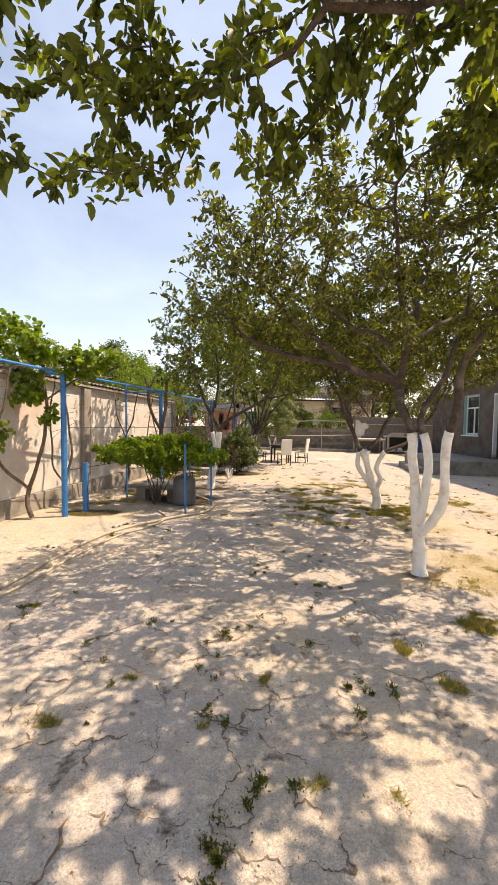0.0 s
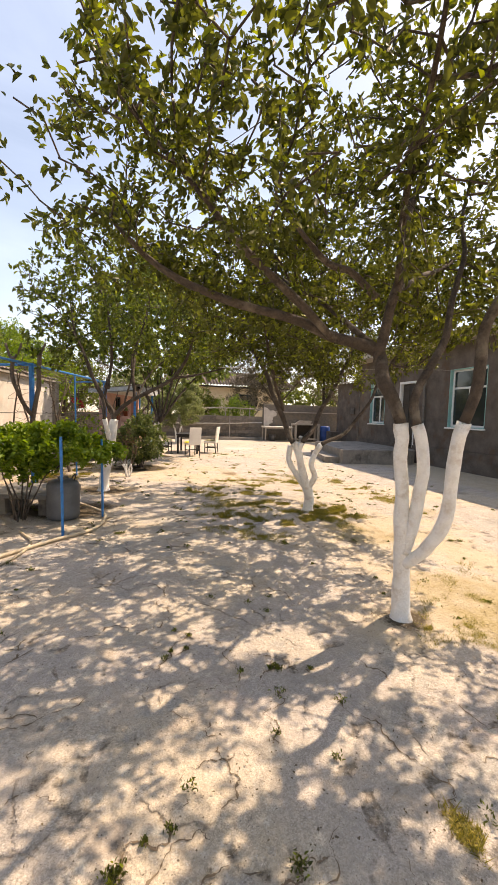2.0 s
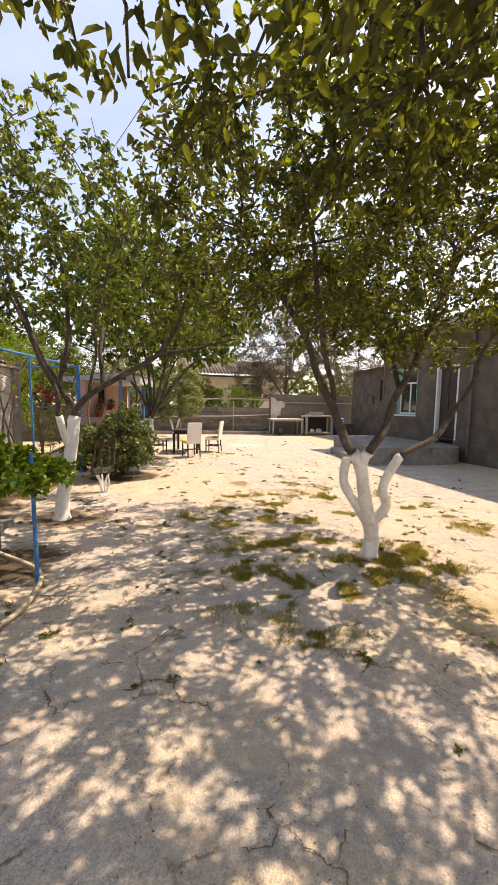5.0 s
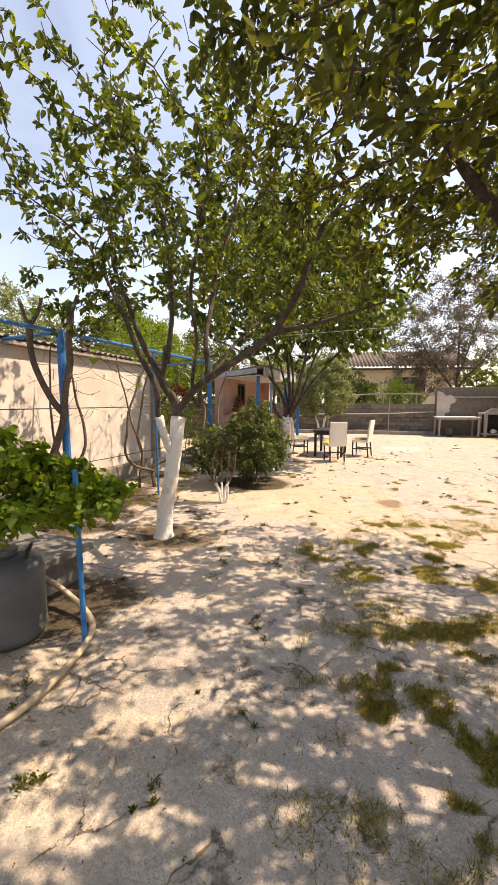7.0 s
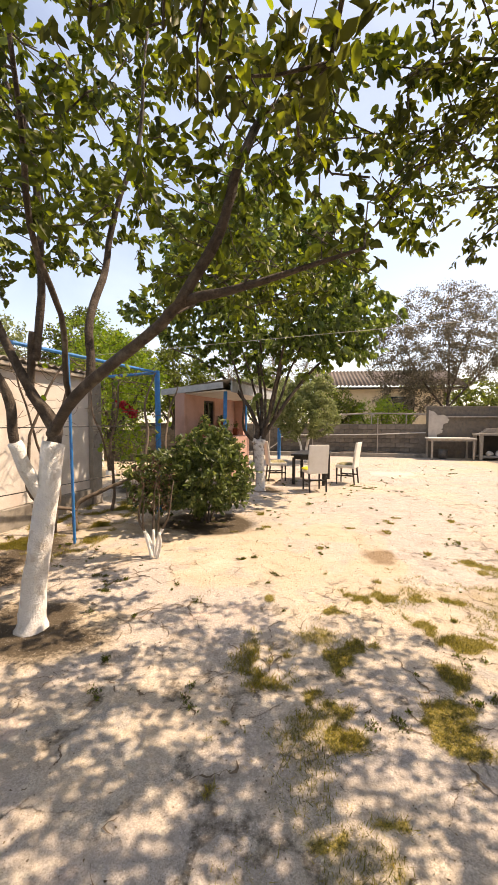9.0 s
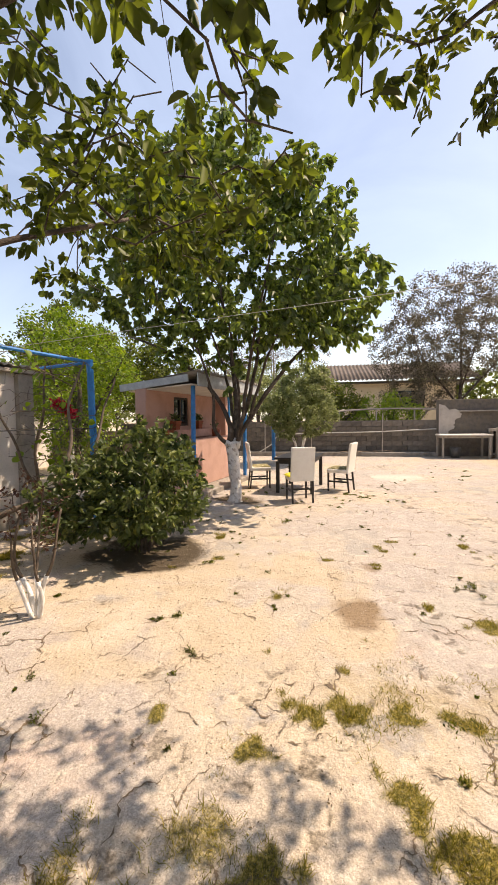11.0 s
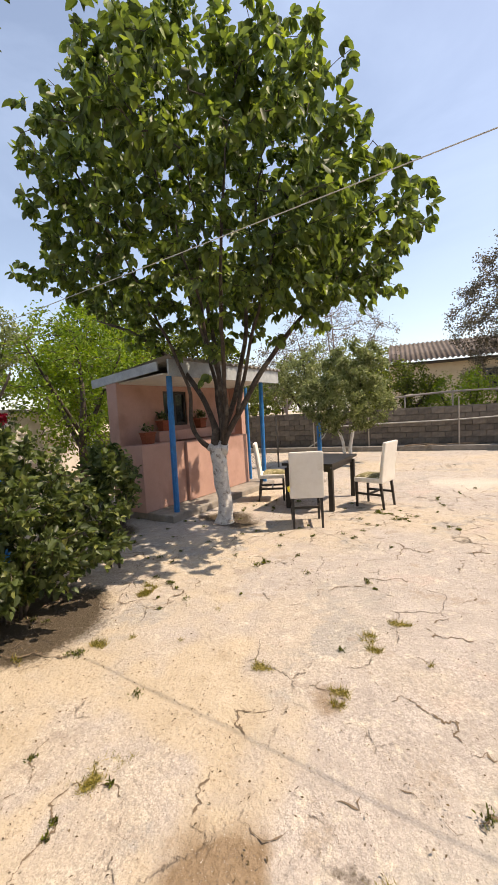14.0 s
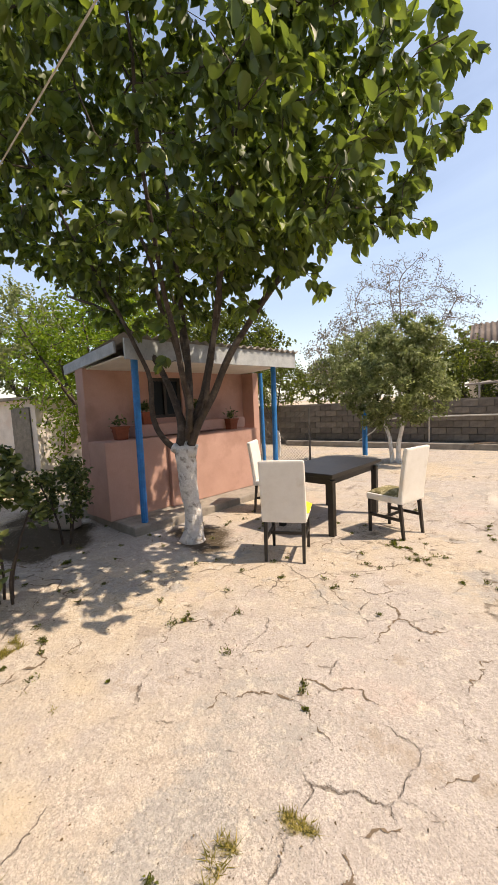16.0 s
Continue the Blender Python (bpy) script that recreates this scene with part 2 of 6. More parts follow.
LEAF_GREY = leaf_material("grey_leaves", (0.05, 0.046, 0.03, 1), (0.105, 0.092, 0.06, 1), (0.25, 0.21, 0.15, 1))
LEAF_RED = leaf_material("reddish_shoots", (0.05, 0.025, 0.018, 1), (0.10, 0.05, 0.03, 1), (0.12, 0.09, 0.04, 1))
PETAL_RED = leaf_material("red_petals", (0.22, 0.012, 0.02, 1), (0.4, 0.03, 0.04, 1), (0.5, 0.10, 0.10, 1))
GRASS = leaf_material("grass_blades", (0.085, 0.085, 0.016, 1), (0.21, 0.185, 0.03, 1), (0.42, 0.32, 0.08, 1))
CRACK_DIRT = material("crack_dirt", srgb("5a4c3d"), srgb("85725d"), 0.98, 12, 80, 0.6)
LITTER = material("leaf_litter", srgb("4a3b2a"), srgb("85704f"), 0.95, 20, 90, 0.3, island=2)
PLASTER_TAN = material("tan_plaster", srgb("bdb4a9"), srgb("dfd7cd"), 0.93, 3.0, 45, 0.45, third=srgb("cbb4a5"), third_scale=0.9)
PLASTER_PINK = material("pink_plaster", srgb("b08a7b"), srgb("c29b8b"), 0.9, 3.5, 55, 0.25, third=srgb("a68071"), third_scale=1.4)
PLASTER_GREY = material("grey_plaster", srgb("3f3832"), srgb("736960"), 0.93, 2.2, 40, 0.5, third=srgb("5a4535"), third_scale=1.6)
# darker copy of the grey concrete: the terrace front's shade put into its tones
SHADED_CONCRETE = material("shaded_concrete", srgb("6e6861"), srgb("989086"), 0.9, 5, 60, 0.35, third=srgb("514b45"), third_scale=2.0)
CONCRETE = material("grey_concrete", srgb("7b746b"), srgb("a29a8e"), 0.9, 5, 60, 0.35, third=srgb("6a6259"), third_scale=2.0)
BLOCK = material("wall_block", srgb("5a534b"), srgb("857b6f"), 0.93, 7, 70, 0.45, third=srgb("80725f"), third_scale=2.5, island=1)
MORTAR = material("mortar", srgb("655e56"), srgb("857c70"), 0.95, 9, 80, 0.4)
LIME_PATCH = material("lime_patch", srgb("a79d92"), srgb("c9c0b4"), 0.93, 4, 50, 0.35)
ASBESTOS = material("corrugated_cement_sheet", srgb("77716a"), srgb("a09a90"), 0.92, 4, 50, 0.3, third=srgb("5e5850"), third_scale=1.5)
BLUE_PAINT = material("blue_paint", srgb("0d5f9e"), srgb("1f86c9"), 0.5, 12, 90, 0.2, third=srgb("2a6f9e"), third_scale=7)
BLACK_WOOD = material("black_painted_wood", srgb("17130f"), srgb("2b2520"), 0.45, 8, 90, 0.15, third=srgb("3a332c"), third_scale=3)
CREAM_CLOTH = material("cream_leatherette", srgb("dcd5c8"), srgb("eee9df"), 0.6, 6, 120, 0.12, third=srgb("cfc3b0"), third_scale=3)
CUSHION = material("patterned_cushion", srgb("57502f"), srgb("9a8f63"), 0.95, 26, 120, 0.25, third=srgb("c4b894"), third_scale=14)
YELLOW_CLOTH = material("yellow_cloth", srgb("c9b400"), srgb("ece04a"), 0.9, 12, 90, 0.2)
WHITE_FRAME = material("white_window_frame", srgb("c9cbc8"), srgb("e2e4e1"), 0.4, 5, 60, 0.05)
TEAL_FRAME = material("teal_reveal", srgb("6fa5a0"), srgb("8bbcb6"), 0.6, 5, 60, 0.1)
DARK_WOOD = material("dark_door_wood", srgb("1e1913"), srgb("3c3226"), 0.55, 7, 80, 0.3)
GREY_WOOD = material("weathered_wood", srgb("8a8177"), srgb("b5aca0"), 0.85, 8, 90, 0.35)
RUSTY_STEEL = material("dull_steel", srgb("4e4b48"), srgb("7c7872"), 0.55, 9, 90, 0.2, metal=0.6)
TERRACOTTA = material("terracotta", srgb("7a3d26"), srgb("9c5638"), 0.85, 8, 80, 0.2)
GREY_PLASTIC = material("grey_plastic", srgb("4a4d50"), srgb("64676a"), 0.5, 6, 70, 0.08)
BLUE_PLASTIC = material("blue_plastic", srgb("113a78"), srgb("1b4f96"), 0.45, 6, 70, 0.08)
HOSE = material("dusty_hose", srgb("9d8d76"), srgb("c6b79e"), 0.8, 9, 80, 0.1)
CABLE = material("pale_cable", srgb("a9a59b"), srgb("c9c5ba"), 0.7, 9, 80, 0.05)
DARK_CABLE = material("dark_cable", srgb("1d1b1a"), srgb("35322f"), 0.7, 9, 80, 0.05)
ROOF_TILE = material("weathered_roof_sheet", srgb("4d433b"), srgb("6b5f55"), 0.93, 3, 30, 0.3, third=srgb("6f645b"), third_scale=0.6)
FAR_PLASTER = material("cream_plaster", srgb("b9ab92"), srgb("d4c7ad"), 0.93, 2, 30, 0.15)
FASCIA = material("fascia_board", srgb("8b8f90"), srgb("b7bbbb"), 0.7, 6, 60, 0.15)
WHITE_BOARD = material("white_ceiling_board", srgb("c8c2b8"), srgb("ddd8cf"), 0.85, 4, 50, 0.1)
EARTH = material("dug_earth", srgb("4a3826"), srgb("725a40"), 0.98, 10, 60, 0.8, depth=0.03)
SLAB = material("dark_slab", srgb("5a5854"), srgb("84817b"), 0.85, 6, 70, 0.3)
LAMP_WHITE = material("milk_glass", srgb("d8d8d4"), srgb("eeeeea"), 0.3, 5, 50, 0.02)


def glass_material():
    m = bpy.data.materials.new("window_glass")
    m.use_nodes = True
    b = m.node_tree.nodes["Principled BSDF"]
    b.inputs["Base Color"].default_value = (0.02, 0.026, 0.028, 1)
    b.inputs["Roughness"].default_value = 0.06
    b.inputs["Specular IOR Level"].default_value = 0.7
    n = m.node_tree.nodes.new("ShaderNodeTexNoise")
    n.inputs["Scale"].default_value = 2.0
    bp = m.node_tree.nodes.new("ShaderNodeBump")
    bp.inputs["Strength"].default_value, bp.inputs["Distance"].default_value = 0.05, 0.01
    m.node_tree.links.new(n.outputs["Fac"], bp.inputs["Height"])
    m.node_tree.links.new(bp.outputs["Normal"], b.inputs["Normal"])
    return m


GLASS = glass_material()

# ---- helpers for building ----
def link_mesh(name, me, mat, parent=None, label="", smooth=False):
    me.materials.append(mat)
    if smooth:
        me.shade_smooth()
    ob = new(name, me)
    ob.parent = parent
    if label:
        tagged(ob, label)
    return ob


def part(name, bm, mat, parent=None, label="", smooth=False):
    """Links a bmesh as one mesh object under a thing or a part."""
    me = bpy.data.meshes.new(name)
    bm.normal_update()
    bm.to_mesh(me)
    bm.free()
    return link_mesh(name, me, mat, parent, label, smooth)


def thing(name, label, category, x=0.0, y=0.0, z=0.0, rz=0.0, group="", kind=""):
    """An empty at the base of a thing, to hold its parts."""
    ob = new(name)
    ob.matrix_world = pose(x, y, z, 0, 0, rz)
    return tagged(ob, label, category, group, kind)


def array_mesh(name, verts, faces):
    """A mesh from arrays: verts (n, 3), faces (m, k)."""
    verts, faces = np.asarray(verts, np.float32), np.asarray(faces, np.int32)
    me = bpy.data.meshes.new(name)
    me.vertices.add(len(verts))
    me.vertices.foreach_set("co", verts.ravel())
    k = faces.shape[1]
    me.loops.add(faces.size)
    me.loops.foreach_set("vertex_index", faces.ravel())
    me.polygons.add(len(faces))
    me.polygons.foreach_set("loop_start", np.arange(0, faces.size, k, dtype=np.int32))
    me.polygons.foreach_set("loop_total", np.full(len(faces), k, np.int32))
    me.update(calc_edges=True)
    return me


def box(x0, x1, y0, y1, z0, z1, bevel=0.0, bm=None, m=None):
    """A box, its edges rounded by bevel metres."""
    own = bmesh.new()
    bmesh.ops.create_cube(own, size=1)
    for v in own.verts:
        v.co = Vector(((x0 + x1) / 2 + v.co.x * (x1 - x0), (y0 + y1) / 2 + v.co.y * (y1 - y0), (z0 + z1) / 2 + v.co.z * (z1 - z0)))
    if bevel:
        bmesh.ops.bevel(own, geom=own.edges[:], offset=bevel, segments=2, affect="EDGES", profile=0.6)
    if m is not None:
        own.transform(m)
    return joined(bm, own)


def joined(bm, own):
    if bm is None:
        return own
    me = bpy.data.meshes.new("scrap")
    own.to_mesh(me)
    own.free()
    bm.from_mesh(me)
    bpy.data.meshes.remove(me)
    return bm


def smooth_path(pts, per=6):
    """Catmull-Rom through rows of x, y, z, radius."""
    p = np.array(pts, float)
    p = np.vstack([2 * p[0] - p[1], p, 2 * p[-1] - p[-2]])
    out = []
    for i in range(1, len(p) - 2):
        a, b, c, d = p[i - 1:i + 3]
        for t in np.linspace(0, 1, per, endpoint=False):
            out.append(0.5 * (2 * b + (c - a) * t + (2 * a - 5 * b + 4 * c - d) * t * t + (3 * b - 3 * c + d - a) * t ** 3))
    out.append(p[-2])
    return np.array(out)


def tube(path, sides=8, bm=None, lumps=0.0, seed=0):
    """A tapered tube along rows of x, y, z, radius, with closed ends."""
    own = bmesh.new()
    path = np.asarray(path, float)
    rings = []
    side = None
    for i, row in enumerate(path):
        c = Vector(row[:3])
        ahead = Vector(path[min(i + 1, len(path) - 1)][:3]) - Vector(path[max(i - 1, 0)][:3])
        ahead.normalize()
        if side is None:
            side = ahead.orthogonal().normalized()
        side = (side - ahead * side.dot(ahead)).normalized()
        up = ahead.cross(side)
        ring = []
        for k in range(sides):
            a = 2 * math.pi * k / sides
            r = row[3]
            if lumps:
                r *= 1 + lumps * noise.noise(Vector((math.cos(a) * 1.3 + seed, math.sin(a) * 1.3, i * 0.45)))
            ring.append(own.verts.new(c + (side * math.cos(a) + up * math.sin(a)) * r))
        rings.append(ring)
    for a, b in zip(rings, rings[1:]):
        for k in range(sides):
            own.faces.new((a[k], a[(k + 1) % sides], b[(k + 1) % sides], b[k]))
    own.faces.new(rings[0][::-1])
    own.faces.new(rings[-1])
    return joined(bm, own)


def line_tube(a, b, r, sides=8, bm=None):
    return tube([(*a, r), (*b, r)], sides, bm)


def value_noise(x, y, seed, size):
    """Smooth noise in 0..1 over the plane, with features of the given size in metres."""
    x, y = x / size, y / size
    ix, iy = np.floor(x).astype(int), np.floor(y).astype(int)
    fx, fy = x - ix, y - iy
    fx, fy = fx * fx * (3 - 2 * fx), fy * fy * (3 - 2 * fy)

    def hashed(i, j):
        v = np.sin(i * 127.1 + j * 311.7 + seed * 74.7) * 43758.5453
        return v - np.floor(v)
    return (hashed(ix, iy) * (1 - fx) + hashed(ix + 1, iy) * fx) * (1 - fy) + (hashed(ix, iy + 1) * (1 - fx) + hashed(ix + 1, iy + 1) * fx) * fy


# ---- plants ----
def leaves_mesh(name, places, ways, length, width, rng, spread=0.25, droop=0.0, cup=0.25, fine=False):
    """Oval folded leaves, each at a place and pointing along its way."""
    n = len(places)
    ways = ways + rng.normal(0, spread, (n, 3))
    ways[:, 2] -= droop
    ways /= np.linalg.norm(ways, axis=1)[:, None] + 1e-9
    rand = rng.normal(0, 1, (n, 3)) + np.array((0, 0, 1.2))
    side = np.cross(ways, rand)
    side /= np.linalg.norm(side, axis=1)[:, None] + 1e-9
    up = np.cross(side, ways)
    ln = (length * rng.uniform(0.6, 1.2, n))[:, None]
    w = ln * width
    base = places
    if fine:
        spans = ((0.10, 0.30), (0.36, 0.50), (0.68, 0.41), (0.88, 0.18))
        left = [base + ways * ln * a - side * w * b + up * w * cup * b * 2 - up * ln * 0.12 * a * a for a, b in spans]
        right = [base + ways * ln * a + side * w * b + up * w * cup * b * 2 - up * ln * 0.12 * a * a for a, b in spans]
        v = np.stack([base] + left + [base + ways * ln - up * ln * 0.18] + right[::-1], axis=1).reshape(-1, 3)
        k = np.arange(n)[:, None] * 10
        return array_mesh(name, v, np.concatenate([k + np.array([[0, 5, 4, 3, 2, 1]]), k + np.array([[0, 9, 8, 7, 6, 5]])]))
    v = np.stack([base,
                  base + ways * ln * 0.28 - side * w * 0.46 + up * w * cup,
                  base + ways * ln * 0.66 - side * w * 0.40 + up * w * cup * 0.7,
                  base + ways * ln - up * ln * 0.14,
                  base + ways * ln * 0.66 + side * w * 0.40 + up * w * cup * 0.7,
                  base + ways * ln * 0.28 + side * w * 0.46 + up * w * cup], axis=1).reshape(-1, 3)
    k = np.arange(n)[:, None] * 6
    f = np.concatenate([k + np.array([[0, 3, 2, 1]]), k + np.array([[0, 5, 4, 3]])])
    return array_mesh(name, v, f)


def crown_points(blobs, count, rng, hollow=0.35, gaps=0.42, seed=1):
    """Points inside a set of ellipsoids (x, y, z, rx, ry, rz), thinner inside, with gaps."""
    out = []
    vol = np.array([b[3] * b[4] * b[5] for b in blobs])
    while len(out) < count:
        b = blobs[rng.choice(len(blobs), p=vol / vol.sum())]
        d = rng.normal(0, 1, 3)
        d /= np.linalg.norm(d)
        r = rng.uniform(hollow ** 3, 1) ** (1 / 3)
        p = np.array(b[:3]) + d * r * np.array(b[3:])
        if noise.noise(Vector(p * 0.9) + Vector((seed * 7.3, 0, 0))) * 0.5 + 0.5 > gaps * rng.uniform(0.6, 1.1):
            out.append(p)
    return np.array(out)


def grown(start, blobs, count, rng, step=0.16, kill=0.2, hollow=0.35, gaps=0.42, seed=1):
    """Twigs that grow from the starting nodes towards points of the crown: nodes and parents."""
    goals = crown_points(blobs, count, rng, hollow, gaps, seed)
    nodes = [np.array(p) for p in start]
    parent = [-1] * len(nodes)
    near = np.full(len(goals), 1e9)
    who = np.zeros(len(goals), int)
    alive = np.ones(len(goals), bool)
    fresh = list(range(len(nodes)))
    for _ in range(70):
        if fresh:
            q = np.array([nodes[i] for i in fresh])
            d = np.linalg.norm(goals[:, None] - q[None], axis=2)
            k = d.argmin(1)
            dm = d[np.arange(len(goals)), k]
            better = dm < near
            near[better], who[better] = dm[better], np.array(fresh)[k[better]]
        alive &= near > kill
        if not alive.any():
            break
        fresh = []
        idx = np.where(alive)[0]
        order = np.argsort(who[idx], kind="stable")
        idx = idx[order]
        cuts = np.split(idx, np.where(np.diff(who[idx]))[0] + 1)
        for grp in cuts:
            w = who[grp[0]]
            v = goals[grp] - nodes[w]
            v = (v / np.linalg.norm(v, axis=1)[:, None]).mean(0) + rng.normal(0, 0.16, 3)
            ln = np.linalg.norm(v)
            if ln < 1e-3:
                continue
            nodes.append(nodes[w] + v / ln * step)
            parent.append(w)
            fresh.append(len(nodes) - 1)
    return np.array(nodes), np.array(parent)


def twig_mesh(name, nodes, parent, tip, cap, first, sides=5):
    """Tapered twigs along the grown nodes; thicker where more of them meet."""
    n = len(nodes)
    area = np.zeros(n)
    kids = np.bincount(parent[parent >= 0], minlength=n)
    area[kids == 0] = tip ** 2.4
    for i in range(n - 1, first - 1, -1):
        if area[i] == 0:
            area[i] = tip ** 2.4
        if parent[i] >= 0:
            area[parent[i]] += area[i]
    rad = np.minimum(area ** (1 / 2.4), cap)
    seg = np.arange(first, n)
    a, b = nodes[parent[seg]], nodes[seg]
    d = b - a
    d /= np.linalg.norm(d, axis=1)[:, None] + 1e-9
    ref = np.where(np.abs(d[:, 2:3]) > 0.8, np.array([[1.0, 0, 0]]), np.array([[0, 0, 1.0]]))
    s = np.cross(d, ref)
    s /= np.linalg.norm(s, axis=1)[:, None]
    u = np.cross(d, s)
    ang = np.arange(sides) * 2 * np.pi / sides
    circle = s[:, None] * np.cos(ang)[None, :, None] + u[:, None] * np.sin(ang)[None, :, None]
    ra = np.minimum(rad[parent[seg]], rad[seg] * 1.35)[:, None, None]
    ring_a = a[:, None] - d[:, None] * 0.004 + circle * ra
    ring_b = b[:, None] + d[:, None] * 0.01 + circle * rad[seg][:, None, None]
    v = np.concatenate([ring_a, ring_b], axis=1).reshape(-1, 3)
    k = np.arange(len(seg))[:, None] * (2 * sides)
    f = np.concatenate([k + np.array([[j, (j + 1) % sides, sides + (j + 1) % sides, sides + j]]) for j in range(sides)])
    return array_mesh(name, v, f), kids, rad


def tree(name, label, category, x, y, limbs, blobs, twigs, leaves, leaf_len, leaf_wide, leaf_mat, seed, paint=0.0, bark=BARK, droop=0.1,
         tip=0.0035, cap=0.03, group="", step=0.16, kill=0.2, hollow=0.35, gaps=0.42, near_tips=0.16, flare=True, z=0.0, fine=False, slim=0.8, tuft=1, wash=WHITEWASH):
    """A tree with hand-set limbs (rows of x, y, z, radius from the base), grown twigs and single leaves; paint: height of the whitewash."""
    rng = np.random.default_rng(seed)
    th = thing(name, label, category, x, y, z, group=group)
    start = []
    for i, limb in enumerate(limbs):
        path = smooth_path(limb, 6)
        if i == 0 and flare:
            path[0, 3] *= 1.45
            path[1, 3] *= 1.18
        wob = np.array([[noise.noise(Vector((q[2] * 2.1, i * 5.0 + seed, k))) for k in (0, 9)] for q in path]) * np.where(path[:, 2:3] > paint, 0.06, 0.03)
        path[1:, :2] += wob[1:] - wob[0]
        low = path[path[:, 2] <= paint + 1e-6]
        high = path[path[:, 2] > paint]
        if len(low) > 1:
            if len(high):
                low = np.vstack([low, high[0]])
            part("stem" if i else "trunk", tube(low, 14, None, 0.16, seed + i), wash, th, "whitewashed lower stem", smooth=True)
        if len(high) > 1:
            part("limb", tube(high * np.array((1, 1, 1, slim)), 10, None, 0.22, seed + i), bark, th, "bare brown limb", smooth=True)
        start += [q[:3] for q in path if q[2] > max(paint * 0.95, 0.4 * path[-1, 2])]
    nodes, parent = grown(start, blobs, twigs, rng, step, kill, hollow, gaps, seed)
    first = len(start)
    me, kids, rad = twig_mesh("twigs", nodes, parent, tip, cap, first)
    tagged(link_mesh("twig", me, bark, th), kind="stuff")
    # leaves sit on the thin outer twigs
    thin = np.where((np.arange(len(nodes)) >= first) & (rad < tip * 2.6))[0]
    pick = np.repeat(rng.choice(thin, leaves // tuft), tuft)
    leaves = len(pick)
    along = nodes[pick] - nodes[parent[pick]]
    along /= np.linalg.norm(along, axis=1)[:, None] + 1e-9
    shift = np.repeat(rng.normal(0, near_tips * 0.33, (leaves // tuft, 3)), tuft, 0) if tuft > 1 else rng.normal(0, near_tips * 0.33, (leaves, 3))
    places = nodes[pick] - along * rng.uniform(0, step * (0.6 if tuft > 1 else 1.0), leaves)[:, None] + shift + rng.normal(0, 0.006, (leaves, 3))
    ways = along * 0.8 + rng.normal(0, 0.7, (leaves, 3))
    tagged(link_mesh("crown", leaves_mesh("crown", places, ways, leaf_len, leaf_wide, rng, 0.2, droop, fine=fine), leaf_mat, th), kind="stuff")
    return th


def bush(name, label, category, x, y, stems, blobs, twigs, leaves, leaf_len, leaf_wide, leaf_mat, seed, bark=BARK, **more):
    """A shrub with several thin stems from the ground."""
    rng = np.random.default_rng(seed + 500)
    limbs = []
    for k in range(stems):
        a = 2 * math.pi * (k + rng.uniform(0, 0.6)) / stems
        r, h = rng.uniform(0.12, 0.3), rng.uniform(0.45, 0.8)
        limbs.append([(0.05 * math.cos(a), 0.05 * math.sin(a), -0.03, 0.016), (r * 0.5 * math.cos(a), r * 0.5 * math.sin(a), h * 0.5, 0.013), (r * math.cos(a), r * math.sin(a), h, 0.009)])
    return tree(name, label, category, x, y, limbs, blobs, twigs, leaves, leaf_len, leaf_wide, leaf_mat, seed, bark=bark, flare=False, tip=0.0025, cap=0.012, **more)

# ---- ground ----
def axis(lo, hi, fine, far_lo, far_hi):
    """Coordinates that are close together in the yard and wide apart beyond it."""
    inner = np.arange(lo, hi + fine / 2, fine)
    out_lo = [lo - 0.15 * (1.22 ** k) * k for k in range(1, 60)]
    out_hi = [hi + 0.15 * (1.22 ** k) * k for k in range(1, 60)]
    return np.array(sorted([v for v in out_lo if v > far_lo] + [far_lo] + list(inner) + [v for v in out_hi if v < far_hi] + [far_hi]))


def spot(x, y, cx, cy, rx, ry, soft=0.5):
    d = np.sqrt(((x - cx) / rx) ** 2 + ((y - cy) / ry) ** 2)
    return np.clip((1 - d) / soft, 0, 1)


CLUMPS = [(1.32, 9.38, 0.20), (1.27, 8.93, 0.13), (2.0, 9.19, 0.18), (1.86, 10.2, 0.25), (0.73, 8.8, 0.10), (0.54, 8.55, 0.06), (0.68, 8.36, 0.12), (1.22, 8.65, 0.10), (1.38, 8.45, 0.09),
          (1.77, 8.77, 0.22), (1.13, 8.24, 0.10), (1.33, 8.26, 0.08), (2.0, 9.82, 0.18), (2.97, 11.08, 0.28), (0.7, 8.19, 0.07), (1.31, 9.93, 0.10), (0.93, 9.31, 0.08), (1.58, 10.21, 0.15),
          (2.21, 9.57, 0.22), (3.14, 9.94, 0.25), (3.04, 8.9, 0.2), (2.23, 8.66, 0.25), (1.45, 6.91, 0.22), (1.34, 6.11, 0.12), (3.01, 7.39, 0.28), (2.6, 6.8, 0.15), (2.2, 7.9, 0.25), (1.7, 7.7, 0.18),
          (-0.75, 2.29, 0.06), (-0.88, 2.88, 0.05), (1.12, 2.65, 0.10), (1.26, 2.27, 0.08), (1.4, 1.94, 0.14), (0.63, 1.45, 0.08), (-1.77, 3.16, 0.08), (2.1, 3.9, 0.16), (4.31, 7.1, 0.2), (4.2, 8.0, 0.22), (4.1, 9.0, 0.2),
          (2.3, 11.64, 0.05), (2.52, 11.41, 0.05), (0.74, 10.99, 0.05), (1.78, 12.4, 0.04), (0.54, 11.56, 0.05), (2.17, 11.11, 0.05), (1.97, 10.89, 0.04), (1.24, 10.63, 0.05), (1.9, 3.0, 0.2), (2.4, 3.3, 0.25), (2.3, 2.4, 0.2), (-0.5, 1.75, 0.07), (-0.2, 1.9, 0.05), (0.25, 1.6, 0.06), (0.1, 2.3, 0.05), (-1.1, 1.9, 0.09), (1.6, 2.2, 0.1), (1.75, 1.75, 0.12)]

